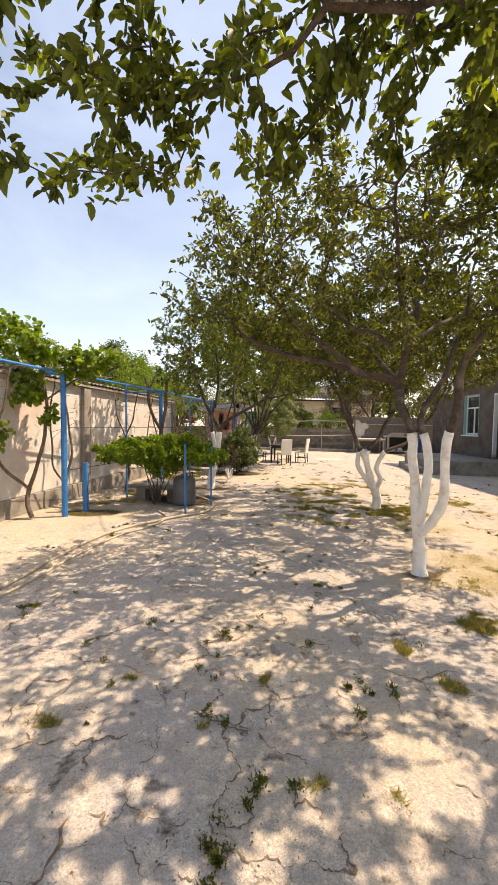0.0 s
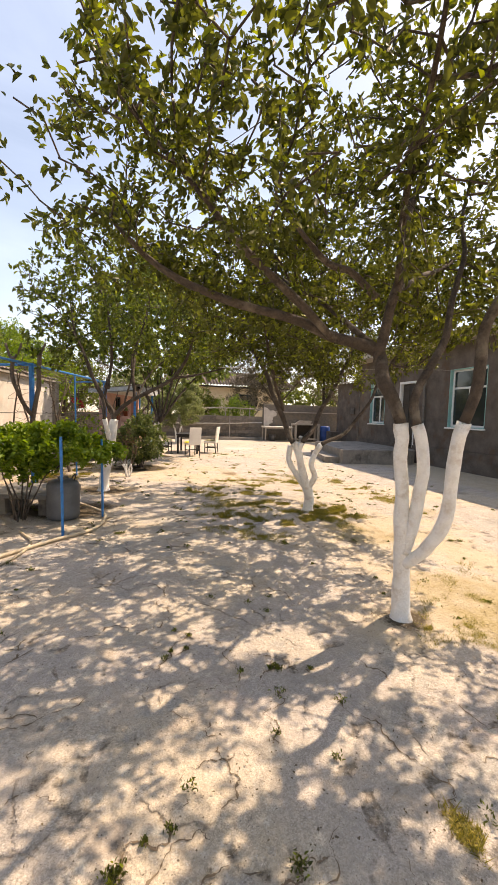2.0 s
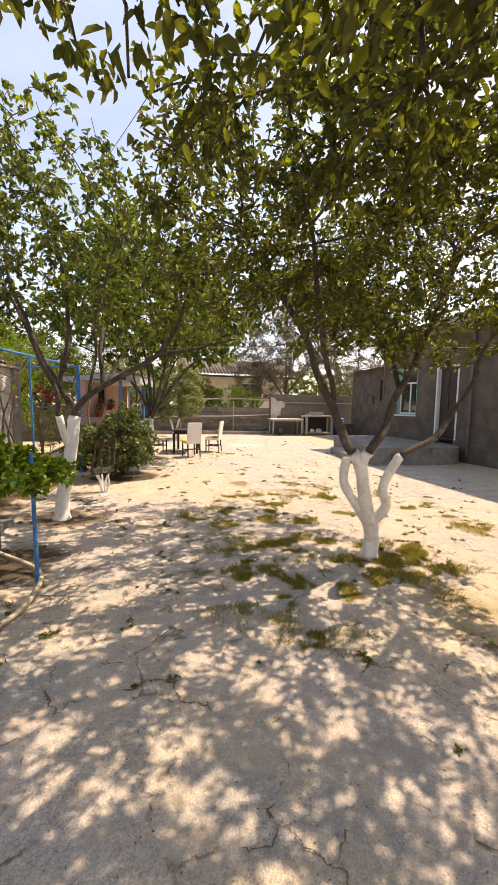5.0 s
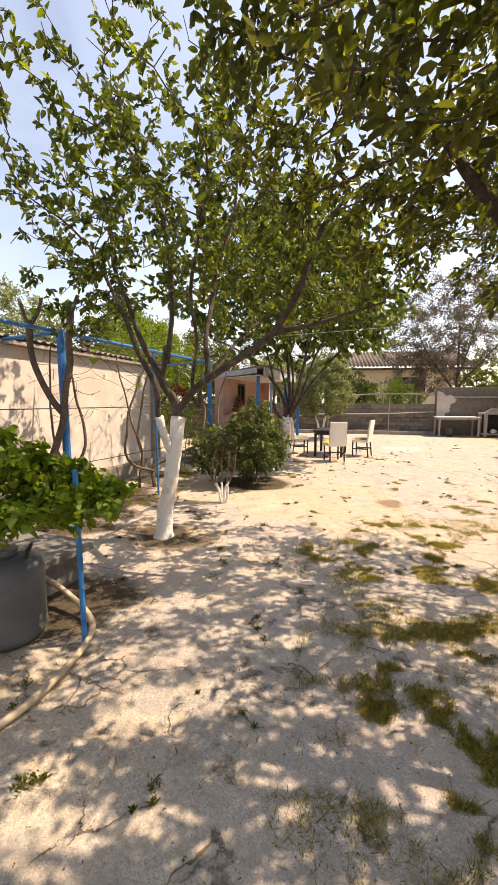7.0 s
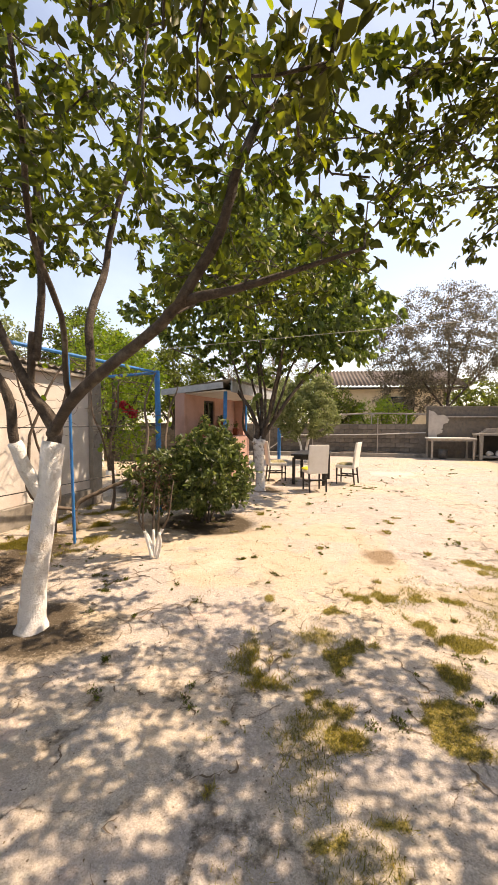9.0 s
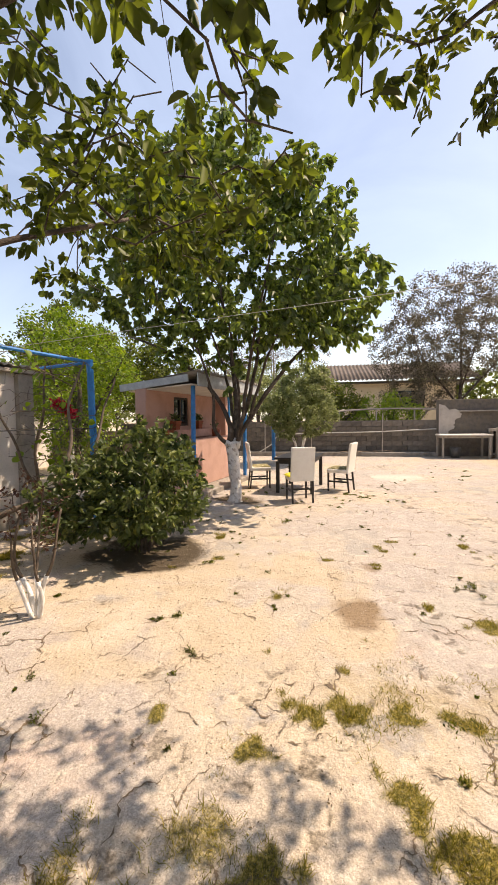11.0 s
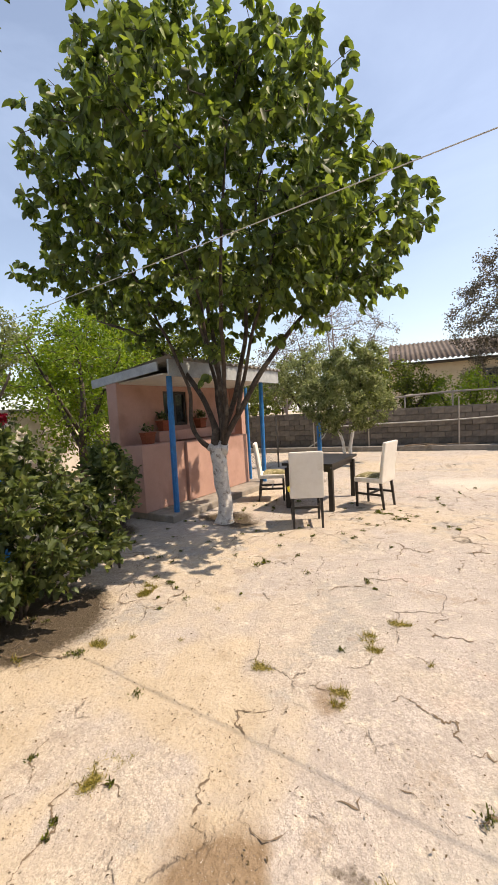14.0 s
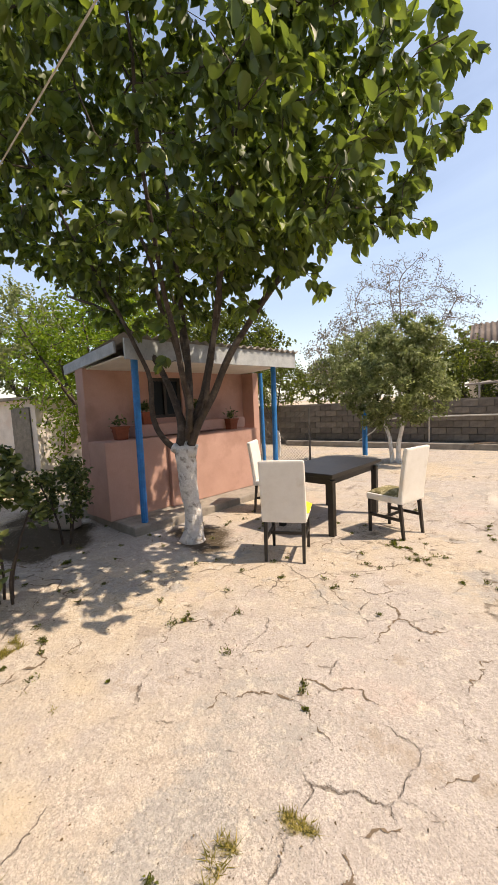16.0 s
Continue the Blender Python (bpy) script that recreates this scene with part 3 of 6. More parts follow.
clump_rng = random.Random(5)
CLUMPS += [(clump_rng.uniform(0.2, 3.6), clump_rng.uniform(9.8, 13.2), clump_rng.uniform(0.05, 0.085)) for _ in range(34)]


def ground_masks(x, y):
    """Where dark earth, stains and painted shade (crack), soil and turf lie: arrays in 0..1."""
    crack = np.zeros_like(x)
    # dug earth at trunks and beds; shade below rose bush, slab and barrel painted in
    dug_and_shade = sum(spot(x, y, cx, cy, rx, ry, 0.8) for cx, cy, rx, ry in ((-0.86, 9.41, 0.85, 0.7), (-2.1, 10.0, 0.85, 3.4), (0.25, 15.5, 0.95, 0.7), (1.86, 4.08, 0.33, 0.28), (-0.3, 12.5, 1.05, 0.95), (2.47, 7.38, 0.4, 0.35), (-1.5, 14.5, 1.1, 0.9), (-1.5, 14.5, 0.8, 0.6), (-2.4, 15.2, 1.2, 0.9), (-0.3, 12.5, 0.8, 0.7), (-1.2, 7.9, 1.0, 0.8), (-2.6, 6.6, 0.9, 0.5)))
    crack = np.maximum(crack, np.clip(dug_and_shade * 0.95 * (0.45 + value_noise(x, y, 41, 0.3)), 0, 0.9))
    stain = np.clip(value_noise(x, y, 42, 0.16) * 0.55 + value_noise(x, y, 43, 0.05) * 0.45 - 0.62, 0, 1) * 4 * np.clip(value_noise(x, y, 44, 1.4) * 2.2 - 0.5, 0, 1)
    crack = np.maximum(crack, np.clip(stain, 0, 0.55))
    soil = np.clip(spot(x, y, 2.9, 3.4, 1.4, 3.6) * 1.3 + spot(x, y, 3.9, 6.6, 1.6, 1.5) * 0.55 + spot(x, y, -0.5, 11.0, 1.7, 2.3) * 0.7 + spot(x, y, 0.9, 11.9, 1.6, 2.3) * 0.85
                   + spot(x, y, -3.0, 7.5, 1.6, 4.0) * 0.9 + spot(x, y, -3.0, 14.0, 2.2, 4.5) * 0.9 + spot(x, y, 1.9, 11.1, 0.35, 0.5) + spot(x, y, -0.86, 9.42, 0.75, 0.6) + spot(x, y, 1.85, 4.1, 0.8, 0.6)
                   + spot(x, y, 3.0, 20.5, 7, 3) * 0.35 + spot(x, y, -0.2, 12.1, 1.2, 1.0), 0, 1)
    turf = np.clip(spot(x, y, 1.8, 7.2, 1.5, 1.5) * 0.62 + spot(x, y, 2.7, 10.5, 1.5, 0.9) * 0.3 + spot(x, y, 4.4, 8.9, 0.5, 1.7) * 0.65 + spot(x, y, 2.9, 7.2, 0.7, 0.6) * 0.5 + spot(x, y, 2.9, 3.0, 1.3, 2.2) * 0.62
                   + spot(x, y, -2.2, 11.8, 0.9, 2.4) * 0.8 + spot(x, y, -2.9, 8.0, 0.8, 2.2) * 0.6 + spot(x, y, 1.0, 9.4, 0.5, 1.2) * 0.5 + spot(x, y, -5, 20, 3.5, 6) * 0.7, 0, 1)
    clump = np.zeros_like(x)
    wob = (value_noise(x, y, 26, 0.16) - 0.66) * 0.28 + (value_noise(x, y, 27, 0.06) - 0.5) * 0.16
    for cx, cy, r in CLUMPS:
        clump = np.maximum(clump, np.clip((r * 0.82 + wob - np.sqrt((x - cx) ** 2 + (y - cy) ** 2)) / 0.05, 0, 1))
    turf = np.clip(turf * 1.5, 0, 1) * np.clip((value_noise(x, y, 21, 0.38) * 0.4 + value_noise(x, y, 22, 0.17) * 0.4 + value_noise(x, y, 23, 0.06) * 0.2 - 0.53) * 7, 0, 1)
    turf = np.maximum(turf, clump)
    soil *= np.clip(value_noise(x, y, 28, 0.5) * 1.3 + value_noise(x, y, 29, 0.13) * 0.7 - 0.35, 0, 1.1)
    soil *= 0.1 + 0.9 * value_noise(x, y, 24, 0.8) + 0.5 * value_noise(x, y, 25, 0.2)
    return crack, soil, turf


def relief(x, y):
    """Gentle unevenness of the yard."""
    return (value_noise(x, y, 31, 0.9) - 0.5) * 0.018 + (value_noise(x, y, 32, 0.22) - 0.5) * 0.008


CRACK_POINTS = []


def cell_edges(points, reach):
    """Edges between the Voronoi cells of the points."""
    out = []
    for i, p in enumerate(points):
        near = np.argsort(((points - p) ** 2).sum(1))[1:22]
        ring = [(p + np.array(c) * reach, -1) for c in ((-1, -1), (1, -1), (1, 1), (-1, 1))]
        for j in near:
            mid, way = (p + points[j]) / 2, points[j] - p
            cut = []
            for k, (a, tag) in enumerate(ring):
                b = ring[(k + 1) % len(ring)][0]
                da, db = (a - mid) @ way, (b - mid) @ way
                if da <= 0:
                    cut.append((a, tag))
                if (da <= 0) != (db <= 0):
                    c = a + (b - a) * da / (da - db)
                    cut.append((c, j) if da <= 0 else (c, tag))
            ring = cut
        for k, (a, tag) in enumerate(ring):
            if tag > i:
                out.append((a, ring[(k + 1) % len(ring)][0]))
    return out


def make_cracks():
    """The screed has broken into uneven cells; dirt and weeds fill the broken joints in places."""
    rng = np.random.default_rng(23)
    verts, faces = [], []

    def split(a, b, rough, depth):
        if depth == 0:
            return [a]
        d = b - a
        m = (a + b) / 2 + np.array((-d[1], d[0])) * rng.normal(0, rough)
        return split(a, m, rough, depth - 1) + split(m, b, rough, depth - 1)

    def net(size, x0, x1, y0, y1, wide, share, seed):
        gx, gy = np.meshgrid(np.arange(x0, x1, size), np.arange(y0, y1, size * 0.9))
        pts = np.stack([gx.ravel(), gy.ravel()], 1) + rng.uniform(-0.48, 0.48, (gx.size, 2)) * size
        for a, b in cell_edges(pts, size * 3):
            m = (a + b) / 2
            mx, my = m[:1], m[1:]
            soft = float(ground_masks(mx, my)[1][0])
            keep = float(value_noise(mx, my, seed, 1.6)[0]) * 0.75 + float(rng.uniform(0, 0.25))
            if keep < 1 - share + 0.3 * soft or np.linalg.norm(b - a) < 0.06:
                continue
            way = np.array(split(a, b, 0.17, 6) + [b])
            t = np.linspace(0, 1, len(way))
            run = value_noise(way[:, 0], way[:, 1], seed + 1, 0.22) * 0.6 + value_noise(way[:, 0], way[:, 1], seed + 2, 0.05) * 0.4
            w = wide * np.clip(run * 4.2 - 1.9, 0.0, 1.5) * rng.uniform(0.2, 1.5, len(way)) * (0.5 + 0.5 * np.abs(2 * t - 1))
            d = np.gradient(way, axis=0)
            d /= np.linalg.norm(d, axis=1)[:, None] + 1e-9
            side = np.stack([-d[:, 1], d[:, 0]], 1) * w[:, None]
            z = relief(way[:, 0], way[:, 1]) + 0.0035
            first = len(verts)
            for k in range(len(way)):
                verts.append((*(way[k] - side[k]), z[k]))
                verts.append((*(way[k] + side[k]), z[k]))
            faces.extend((first + 2 * k, first + 2 * k + 1, first + 2 * k + 3, first + 2 * k + 2) for k in range(len(way) - 1))
            for k in range(len(way)):
                if w[k] > wide * 0.7 and rng.random() < 0.4:
                    CRACK_POINTS.append((way[k, 0], way[k, 1], w[k] / wide))
    net(0.85, -2.2, 6.8, 0.9, 22.0, 0.007, 0.68, 70)
    net(0.42, -2.0, 6.0, 1.0, 18.0, 0.005, 0.5, 80)
    ob = link_mesh("ground_crack", array_mesh("ground_crack", verts, faces), CRACK_DIRT)
    tagged(ob, "thin dark dirt-filled cracks in the cement yard", "crack", kind="stuff")


def make_ground():
    xs, ys = axis(-3.2, 5.6, 0.024, -900, 900), axis(1.0, 16.6, 0.024, -900, 1500)
    gx, gy = np.meshgrid(xs, ys)
    x, y = gx.ravel(), gy.ravel()
    yard = (x > -4) & (x < 7) & (y > 0) & (y < 25)
    crack, soil, turf = np.zeros_like(x), np.zeros_like(x), np.zeros_like(x)
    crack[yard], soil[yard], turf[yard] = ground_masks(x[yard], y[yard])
    soil[~yard] = 0.8
    z = np.where(yard, relief(x, y), -0.01) - crack * 0.014 + turf * 0.006 + (value_noise(x, y, 33, 0.08) - 0.5) * 0.006 * soil * yard
    nx, ny = len(xs), len(ys)
    i = (np.arange(ny - 1)[:, None] * nx + np.arange(nx - 1)[None]).ravel()
    me = array_mesh("ground", np.stack([x, y, z], 1), np.stack([i, i + 1, i + nx + 1, i + nx], 1))
    damp = spot(x, y, 1.97, 11.31, 0.34, 0.42, 0.8) + spot(x, y, 2.21, 12.21, 0.16, 0.3, 0.9) * 0.45 + spot(x, y, 1.31, 10.81, 0.4, 0.3, 0.9) * 0.35 + spot(x, y, 1.55, 12.45, 0.55, 0.3, 0.9) * 0.4 + spot(x, y, 2.3, 12.4, 0.4, 0.3, 0.9) * 0.4
    damp = np.clip(damp * 0.9 * (0.35 + value_noise(x, y, 51, 0.16) * 0.85 + value_noise(x, y, 52, 0.05) * 0.4) - 0.12, 0, 1)
    straw = sum(spot(x, y, cx, cy, rx, ry, 0.6) * k for cx, cy, rx, ry, k in ((2.7, 6.15, 0.75, 0.8, 0.75), (2.7, 4.2, 0.9, 0.9, 0.55), (2.9, 3.0, 1.1, 1.5, 0.5), (4.4, 7.6, 0.45, 1.3, 0.6),
                                                                           (2.9, 10.4, 0.8, 0.5, 0.5), (3.1, 9.2, 0.7, 0.9, 0.45), (1.9, 10.3, 0.7, 0.5, 0.4)))
    straw = np.clip(straw * (0.3 + value_noise(x, y, 55, 0.3) * 0.6 + value_noise(x, y, 56, 0.1) * 0.6), 0, 0.9)
    pale = spot(x, y, 3.85, 18.6, 0.75, 0.8, 0.25) * 0.8 + spot(x, y, 2.9, 11.4, 0.8, 1.2, 0.7) * 0.35 + spot(x, y, 0.2, 10.9, 0.7, 0.7, 0.7) * 0.35
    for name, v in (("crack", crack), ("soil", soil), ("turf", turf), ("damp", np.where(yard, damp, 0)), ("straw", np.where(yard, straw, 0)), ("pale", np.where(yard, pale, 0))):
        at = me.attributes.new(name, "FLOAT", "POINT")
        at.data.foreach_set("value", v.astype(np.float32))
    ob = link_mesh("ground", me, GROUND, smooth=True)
    tagged(ob, "cracked pale cement yard with sandy soil and thin weeds", "ground", kind="structure")


make_ground()
make_cracks()


# ---- masonry and buildings ----
def slope_m(x, y, degrees):
    return pose(x, y, 0, 0, 0, degrees)


def wavy_sheet(length, depth, drop, wave=0.15, amp=0.025, thick=0.008):
    """A corrugated sheet, waves along x; it falls by drop over its depth along y."""
    n = int(length / wave * 8)
    rows = 2
    v, f = [], []
    for layer in (0, -thick):
        for j in range(rows):
            for i in range(n + 1):
                px = length * i / n
                v.append((px, depth * j / (rows - 1), amp * math.cos(2 * math.pi * px / wave) - drop * j / (rows - 1) + layer))
    m = n + 1
    for i in range(n):
        f.append((i, i + 1, m + i + 1, m + i))
        f.append((2 * m + i, 3 * m + i, 3 * m + i + 1, 2 * m + i + 1))
        f.append((i, 2 * m + i, 2 * m + i + 1, i + 1))
        f.append((m + i, m + i + 1, 3 * m + i + 1, 3 * m + i))
    return array_mesh("sheet", v, f)


# long outbuilding along the grape trellis, turned a little from the yard's axis
OUT = thing("outbuilding", "long tan plastered outbuilding with a corrugated cement roof", "building", -2.68, 13.7, 0, -8.3, kind="structure")
part("wall", box(-5.0, 0, -16.0, 0, 0.30, 2.27, 0.01), PLASTER_TAN, OUT)
part("plinth", box(-4.98, 0.05, -15.98, 0.02, -0.1, 0.297, 0.015), CONCRETE, OUT)
for yy in (-0.14, -5.6, -11.0):
    part("pilaster", box(0.002, 0.09, yy - 0.13, yy + 0.13, -0.1, 2.25, 0.012), CONCRETE, OUT)
part("wall_plate", box(-0.10, 0.11, -16.1, 0.1, 2.273, 2.325, 0.006), GREY_WOOD, OUT)
roof = link_mesh("roof_sheet", wavy_sheet(16.4, 2.74, 0.30, amp=0.018), ASBESTOS, OUT, smooth=True)
roof.matrix_local = Matrix.Translation((-2.6, -16.2, 2.67)) @ Matrix.Rotation(radians(90), 4, "Z") @ Matrix.Scale(-1, 4, (0, 1, 0))

# neighbour's block wall across the back
BACK = thing("back_wall", "low grey concrete block wall across the yard", "wall", -7.0, 25.2, 0, -2.6, kind="structure")
part("core", box(0, 13.7, 0.03, 0.17, -0.1, 1.44), MORTAR, BACK)
curb = thing("low_curb", "low rough concrete curb before the block wall", "curb", -3.0, 24.55, 0, -2.6, kind="structure")
part("curb_body", box(0, 9.6, -0.02, 0.3, -0.1, 0.17, 0.03), CONCRETE, curb)

# taller wall behind the work tables
OVEN = thing("cookhouse_wall", "tall rough block wall with a patch of old plaster", "wall", 6.68, 24.42, 0, -1.0, kind="structure")
part("wall", box(0, 5.6, 0, 0.3, -0.1, 2.22, 0.02), BLOCK, OVEN)
part("ledge", box(0.75, 5.4, -0.10, -0.003, 1.74, 1.79, 0.01), GREY_WOOD, OVEN)
patch = bmesh.new()
rng_p = random.Random(4)
edge = [(0.02, 0.8)] + [(0.36 + 0.5 * k / 20 + rng_p.uniform(-0.09, 0.09), 0.8 + 0.95 * k / 20) for k in range(21)] + [(0.6, 1.86), (0.4, 1.82), (0.25, 1.98), (0.02, 2.05)]
ring = [patch.verts.new((px, -0.014, pz)) for px, pz in edge]
face = patch.faces.new(ring)
ext = bmesh.ops.extrude_face_region(patch, geom=[face])
bmesh.ops.translate(patch, verts=[v for v in ext["geom"] if isinstance(v, bmesh.types.BMVert)], vec=(0, 0.011, 0))
part("plaster_patch", patch, LIME_PATCH, OVEN)

# dwelling house
HOUSE = thing("house", "grey rendered single-storey house in its own shade", "house", 9.2, 0, 0, 0, kind="structure")


def wall_with_holes(y0, y1, z0, z1, holes, thick, x=0.0):
    """A wall in the plane x, pierced by holes (y0, y1, z0, z1)."""
    bm = bmesh.new()
    ys = sorted({y0, y1, *[h[0] for h in holes], *[h[1] for h in holes]})
    for a, b in zip(ys, ys[1:]):
        cuts = sorted((h[2], h[3]) for h in holes if h[0] <= a and h[1] >= b)
        low = z0
        for c, d in cuts:
            box(x, x + thick, a, b, low, c, 0, bm)
            low = d
        box(x, x + thick, a, b, low, z1, 0, bm)
    bmesh.ops.remove_doubles(bm, verts=bm.verts, dist=0.0005)
    return bm


HOLES = [(10.62, 12.05, 1.33, 3.15), (13.66, 14.60, 0.52, 2.94), (15.54, 16.62, 1.33, 3.0)]
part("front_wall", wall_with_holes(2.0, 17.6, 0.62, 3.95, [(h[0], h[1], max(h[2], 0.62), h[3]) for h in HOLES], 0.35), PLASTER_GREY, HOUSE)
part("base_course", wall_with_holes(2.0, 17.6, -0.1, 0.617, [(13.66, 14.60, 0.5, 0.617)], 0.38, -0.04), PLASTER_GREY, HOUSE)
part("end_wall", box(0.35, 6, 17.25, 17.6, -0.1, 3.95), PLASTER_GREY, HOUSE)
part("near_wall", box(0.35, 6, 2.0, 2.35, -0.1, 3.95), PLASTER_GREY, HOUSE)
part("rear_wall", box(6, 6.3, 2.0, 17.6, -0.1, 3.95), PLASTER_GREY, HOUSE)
part("floor_slab", box(0.36, 6, 2.36, 17.24, 0.30, 0.50), CONCRETE, HOUSE)
part("eave", box(-0.7, 6.5, 1.6, 17.9, 3.953, 4.1, 0.01), GREY_WOOD, HOUSE)
rs = link_mesh("roof_sheet", wavy_sheet(16.4, 4.2, 0.95), ASBESTOS, HOUSE, smooth=True)
rs.matrix_local = Matrix.Translation((3.5, 1.55, 5.10)) @ Matrix.Rotation(radians(90), 4, "Z")
part("drainpipe", tube([(-0.09, 13.1, 0.2, 0.045), (-0.09, 13.1, 3.94, 0.045)], 10), RUSTY_STEEL, HOUSE)
part("wiring_pipe", tube([(-0.05, 17.45, 0.6, 0.02), (-0.05, 17.45, 3.94, 0.02)], 8), RUSTY_STEEL, HOUSE)
ANNEX = thing("annex", "grey rendered annex wall set back from the house", "building", 11.2, 0, 0, 0, kind="structure")
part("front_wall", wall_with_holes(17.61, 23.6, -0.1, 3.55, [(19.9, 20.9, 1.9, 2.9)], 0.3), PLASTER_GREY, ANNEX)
part("window_recess", box(0.14, 0.2, 19.85, 20.95, 1.85, 2.95), DARK_WOOD, ANNEX)
part("meter_box", box(-0.08, -0.003, 21.4, 21.8, 1.75, 2.1, 0.01), RUSTY_STEEL, ANNEX)
ar = link_mesh("roof_sheet", wavy_sheet(6.3, 2.6, 0.5), ASBESTOS, ANNEX, smooth=True)
ar.matrix_local = Matrix.Translation((2.2, 17.6, 4.05)) @ Matrix.Rotation(radians(90), 4, "Z")


def window(number, y0, y1, z0, z1, mullions):
    """White framed window with teal reveal, set into the house's front wall."""
    w = thing("window_%d" % number, "white framed window with a pale teal reveal", "window", 9.2, 0, 0, 0, kind="structure")
    rev = bmesh.new()
    for a, b, c, d in ((y0, y0 + 0.02, z0, z1), (y1 - 0.02, y1, z0, z1), (y0 + 0.02, y1 - 0.02, z1 - 0.02, z1), (y0 + 0.02, y1 - 0.02, z0, z0 + 0.02)):
        box(-0.004, 0.34, a, b, c, d, 0, rev)
    part("reveal", rev, TEAL_FRAME, w)
    fr = bmesh.new()
    i0, i1, j0, j1 = y0 + 0.022, y1 - 0.022, z0 + 0.022, z1 - 0.022
    for a, b, c, d in ((i0, i0 + 0.06, j0, j1), (i1 - 0.06, i1, j0, j1), (i0 + 0.06, i1 - 0.06, j0, j0 + 0.06), (i0 + 0.06, i1 - 0.06, j1 - 0.06, j1)):
        box(0.10, 0.17, a, b, c, d, 0.006, fr)
    tz = j1 - 0.32 * (j1 - j0)
    box(0.10, 0.17, i0 + 0.06, i1 - 0.06, tz - 0.03, tz + 0.03, 0.006, fr)
    for mx in mullions:
        c = i0 + mx * (i1 - i0)
        box(0.102, 0.168, c - 0.03, c + 0.03, j0 + 0.06, tz - 0.03, 0.006, fr)
    wfr = part("window_frame", fr, WHITE_FRAME, w)
    edges = [i0 + 0.06] + [i0 + mx * (i1 - i0) for mx in mullions] + [i1 - 0.06]
    for a, b in zip(edges, edges[1:]):
        part("pane", box(0.13, 0.136, a, b, j0 + 0.05, tz), GLASS, wfr)
    part("pane", box(0.13, 0.136, i0 + 0.05, i1 - 0.05, tz, j1 - 0.05), GLASS, wfr)
    part("window_sill", box(-0.08, 0.0, y0 - 0.05, y1 + 0.05, z0 - 0.05, z0 - 0.003, 0.008), WHITE_FRAME, w)
    return w


window(1, 10.62, 12.05, 1.33, 3.15, (0.5,))
window(2, 15.54, 16.62, 1.33, 3.0, (0.45,))
door = thing("door_1", "dark wooden panelled front door in a white frame", "door", 9.2, 0, 0, 0, kind="structure")
df = bmesh.new()
for a, b, c, d in ((13.66, 13.72, 0.52, 2.94), (14.54, 14.60, 0.52, 2.94), (13.72, 14.54, 2.86, 2.94)):
    box(-0.012, 0.3, a, b, c, d, 0.006, df)
part("door_frame", df, WHITE_FRAME, door)
leaf = part("door_leaf", box(0.12, 0.17, 13.725, 14.535, 0.53, 2.855, 0.006), DARK_WOOD, door)
for a, b in ((13.79, 14.10), (14.16, 14.47)):
    for c, d in ((0.66, 1.3), (1.38, 2.05), (2.13, 2.76)):
        part("door_panel", box(0.10, 0.119, a, b, c, d, 0.012), DARK_WOOD, leaf)
part("door_handle", tube([(0.07, 13.81, 1.55, 0.012), (0.07, 13.81, 1.68, 0.012), (0.07, 13.90, 1.68, 0.01)], 8), RUSTY_STEEL, leaf, "dull steel door handle")

# raised terrace before the house
TER = thing("terrace", "raised grey concrete terrace with a rounded corner and steps", "terrace", 0, 0, 0, 0, kind="structure")
tb = bmesh.new()
corner = [(8.4 + 0.72 * math.cos(a), 13.67 + 0.72 * math.sin(a)) for a in np.linspace(0, -math.pi / 2, 9)]
outline = [(9.155, 17.45)] + [(9.13, c[1]) if c[0] > 9.12 else c for c in corner] + [(6.08, 13.05), (7.0, 17.3)]
low = [tb.verts.new((a, b, -0.1)) for a, b in outline]
fl = tb.faces.new(low)
ex = bmesh.ops.extrude_face_region(tb, geom=[fl])
bmesh.ops.translate(tb, verts=[v for v in ex["geom"] if isinstance(v, bmesh.types.BMVert)], vec=(0, 0, 0.57))
bmesh.ops.recalc_face_normals(tb, faces=tb.faces[:])
part("platform", tb, SHADED_CONCRETE, TER)
part("step", box(-0.48, -0.004, 0.0, 2.5, -0.1, 0.20, 0.015, m=pose(6.16, 13.42, 0, 0, 0, -12.2)), SHADED_CONCRETE, TER)

# pink serving booth under a mono-pitch roof
BOOTH = thing("booth", "pink plastered garden booth with an open counter front", "kiosk", -1.02, 15.22, 0, -12.5, kind="structure")
part("plinth", box(-1.2, 0.50, 0.06, 3.15, -0.1, 0.11, 0.02), CONCRETE, BOOTH)
part("back_wall", wall_with_holes(0.0, 3.05, 0.113, 2.16, [(1.0, 1.62, 1.42, 2.05)], 0.24, -0.72), PLASTER_PINK, BOOTH)
part("counter", box(-0.478, 0.0, 0.0, 0.95, 0.113, 1.16, 0.012), PLASTER_PINK, BOOTH)
part("counter", box(-0.478, 0.06, 0.953, 2.85, 0.113, 1.14, 0.012), PLASTER_PINK, BOOTH)
part("back_shelf", box(-0.478, -0.25, 0.62, 2.85, 1.163, 1.34, 0.01), PLASTER_PINK, BOOTH)
part("end_pier", box(-0.62, -0.2, 3.053, 3.2, 0.113, 2.14, 0.006), PLASTER_PINK, BOOTH)
gr = part("window_frame", wall_with_holes(1.0, 1.62, 1.42, 2.05, [(1.05, 1.29, 1.47, 2.0), (1.34, 1.57, 1.47, 2.0)], 0.05, -0.56), DARK_WOOD, BOOTH)
for a, b in ((1.05, 1.29), (1.34, 1.57)):
    part("pane", box(-0.545, -0.54, a, b, 1.47, 2.0), GLASS, gr)
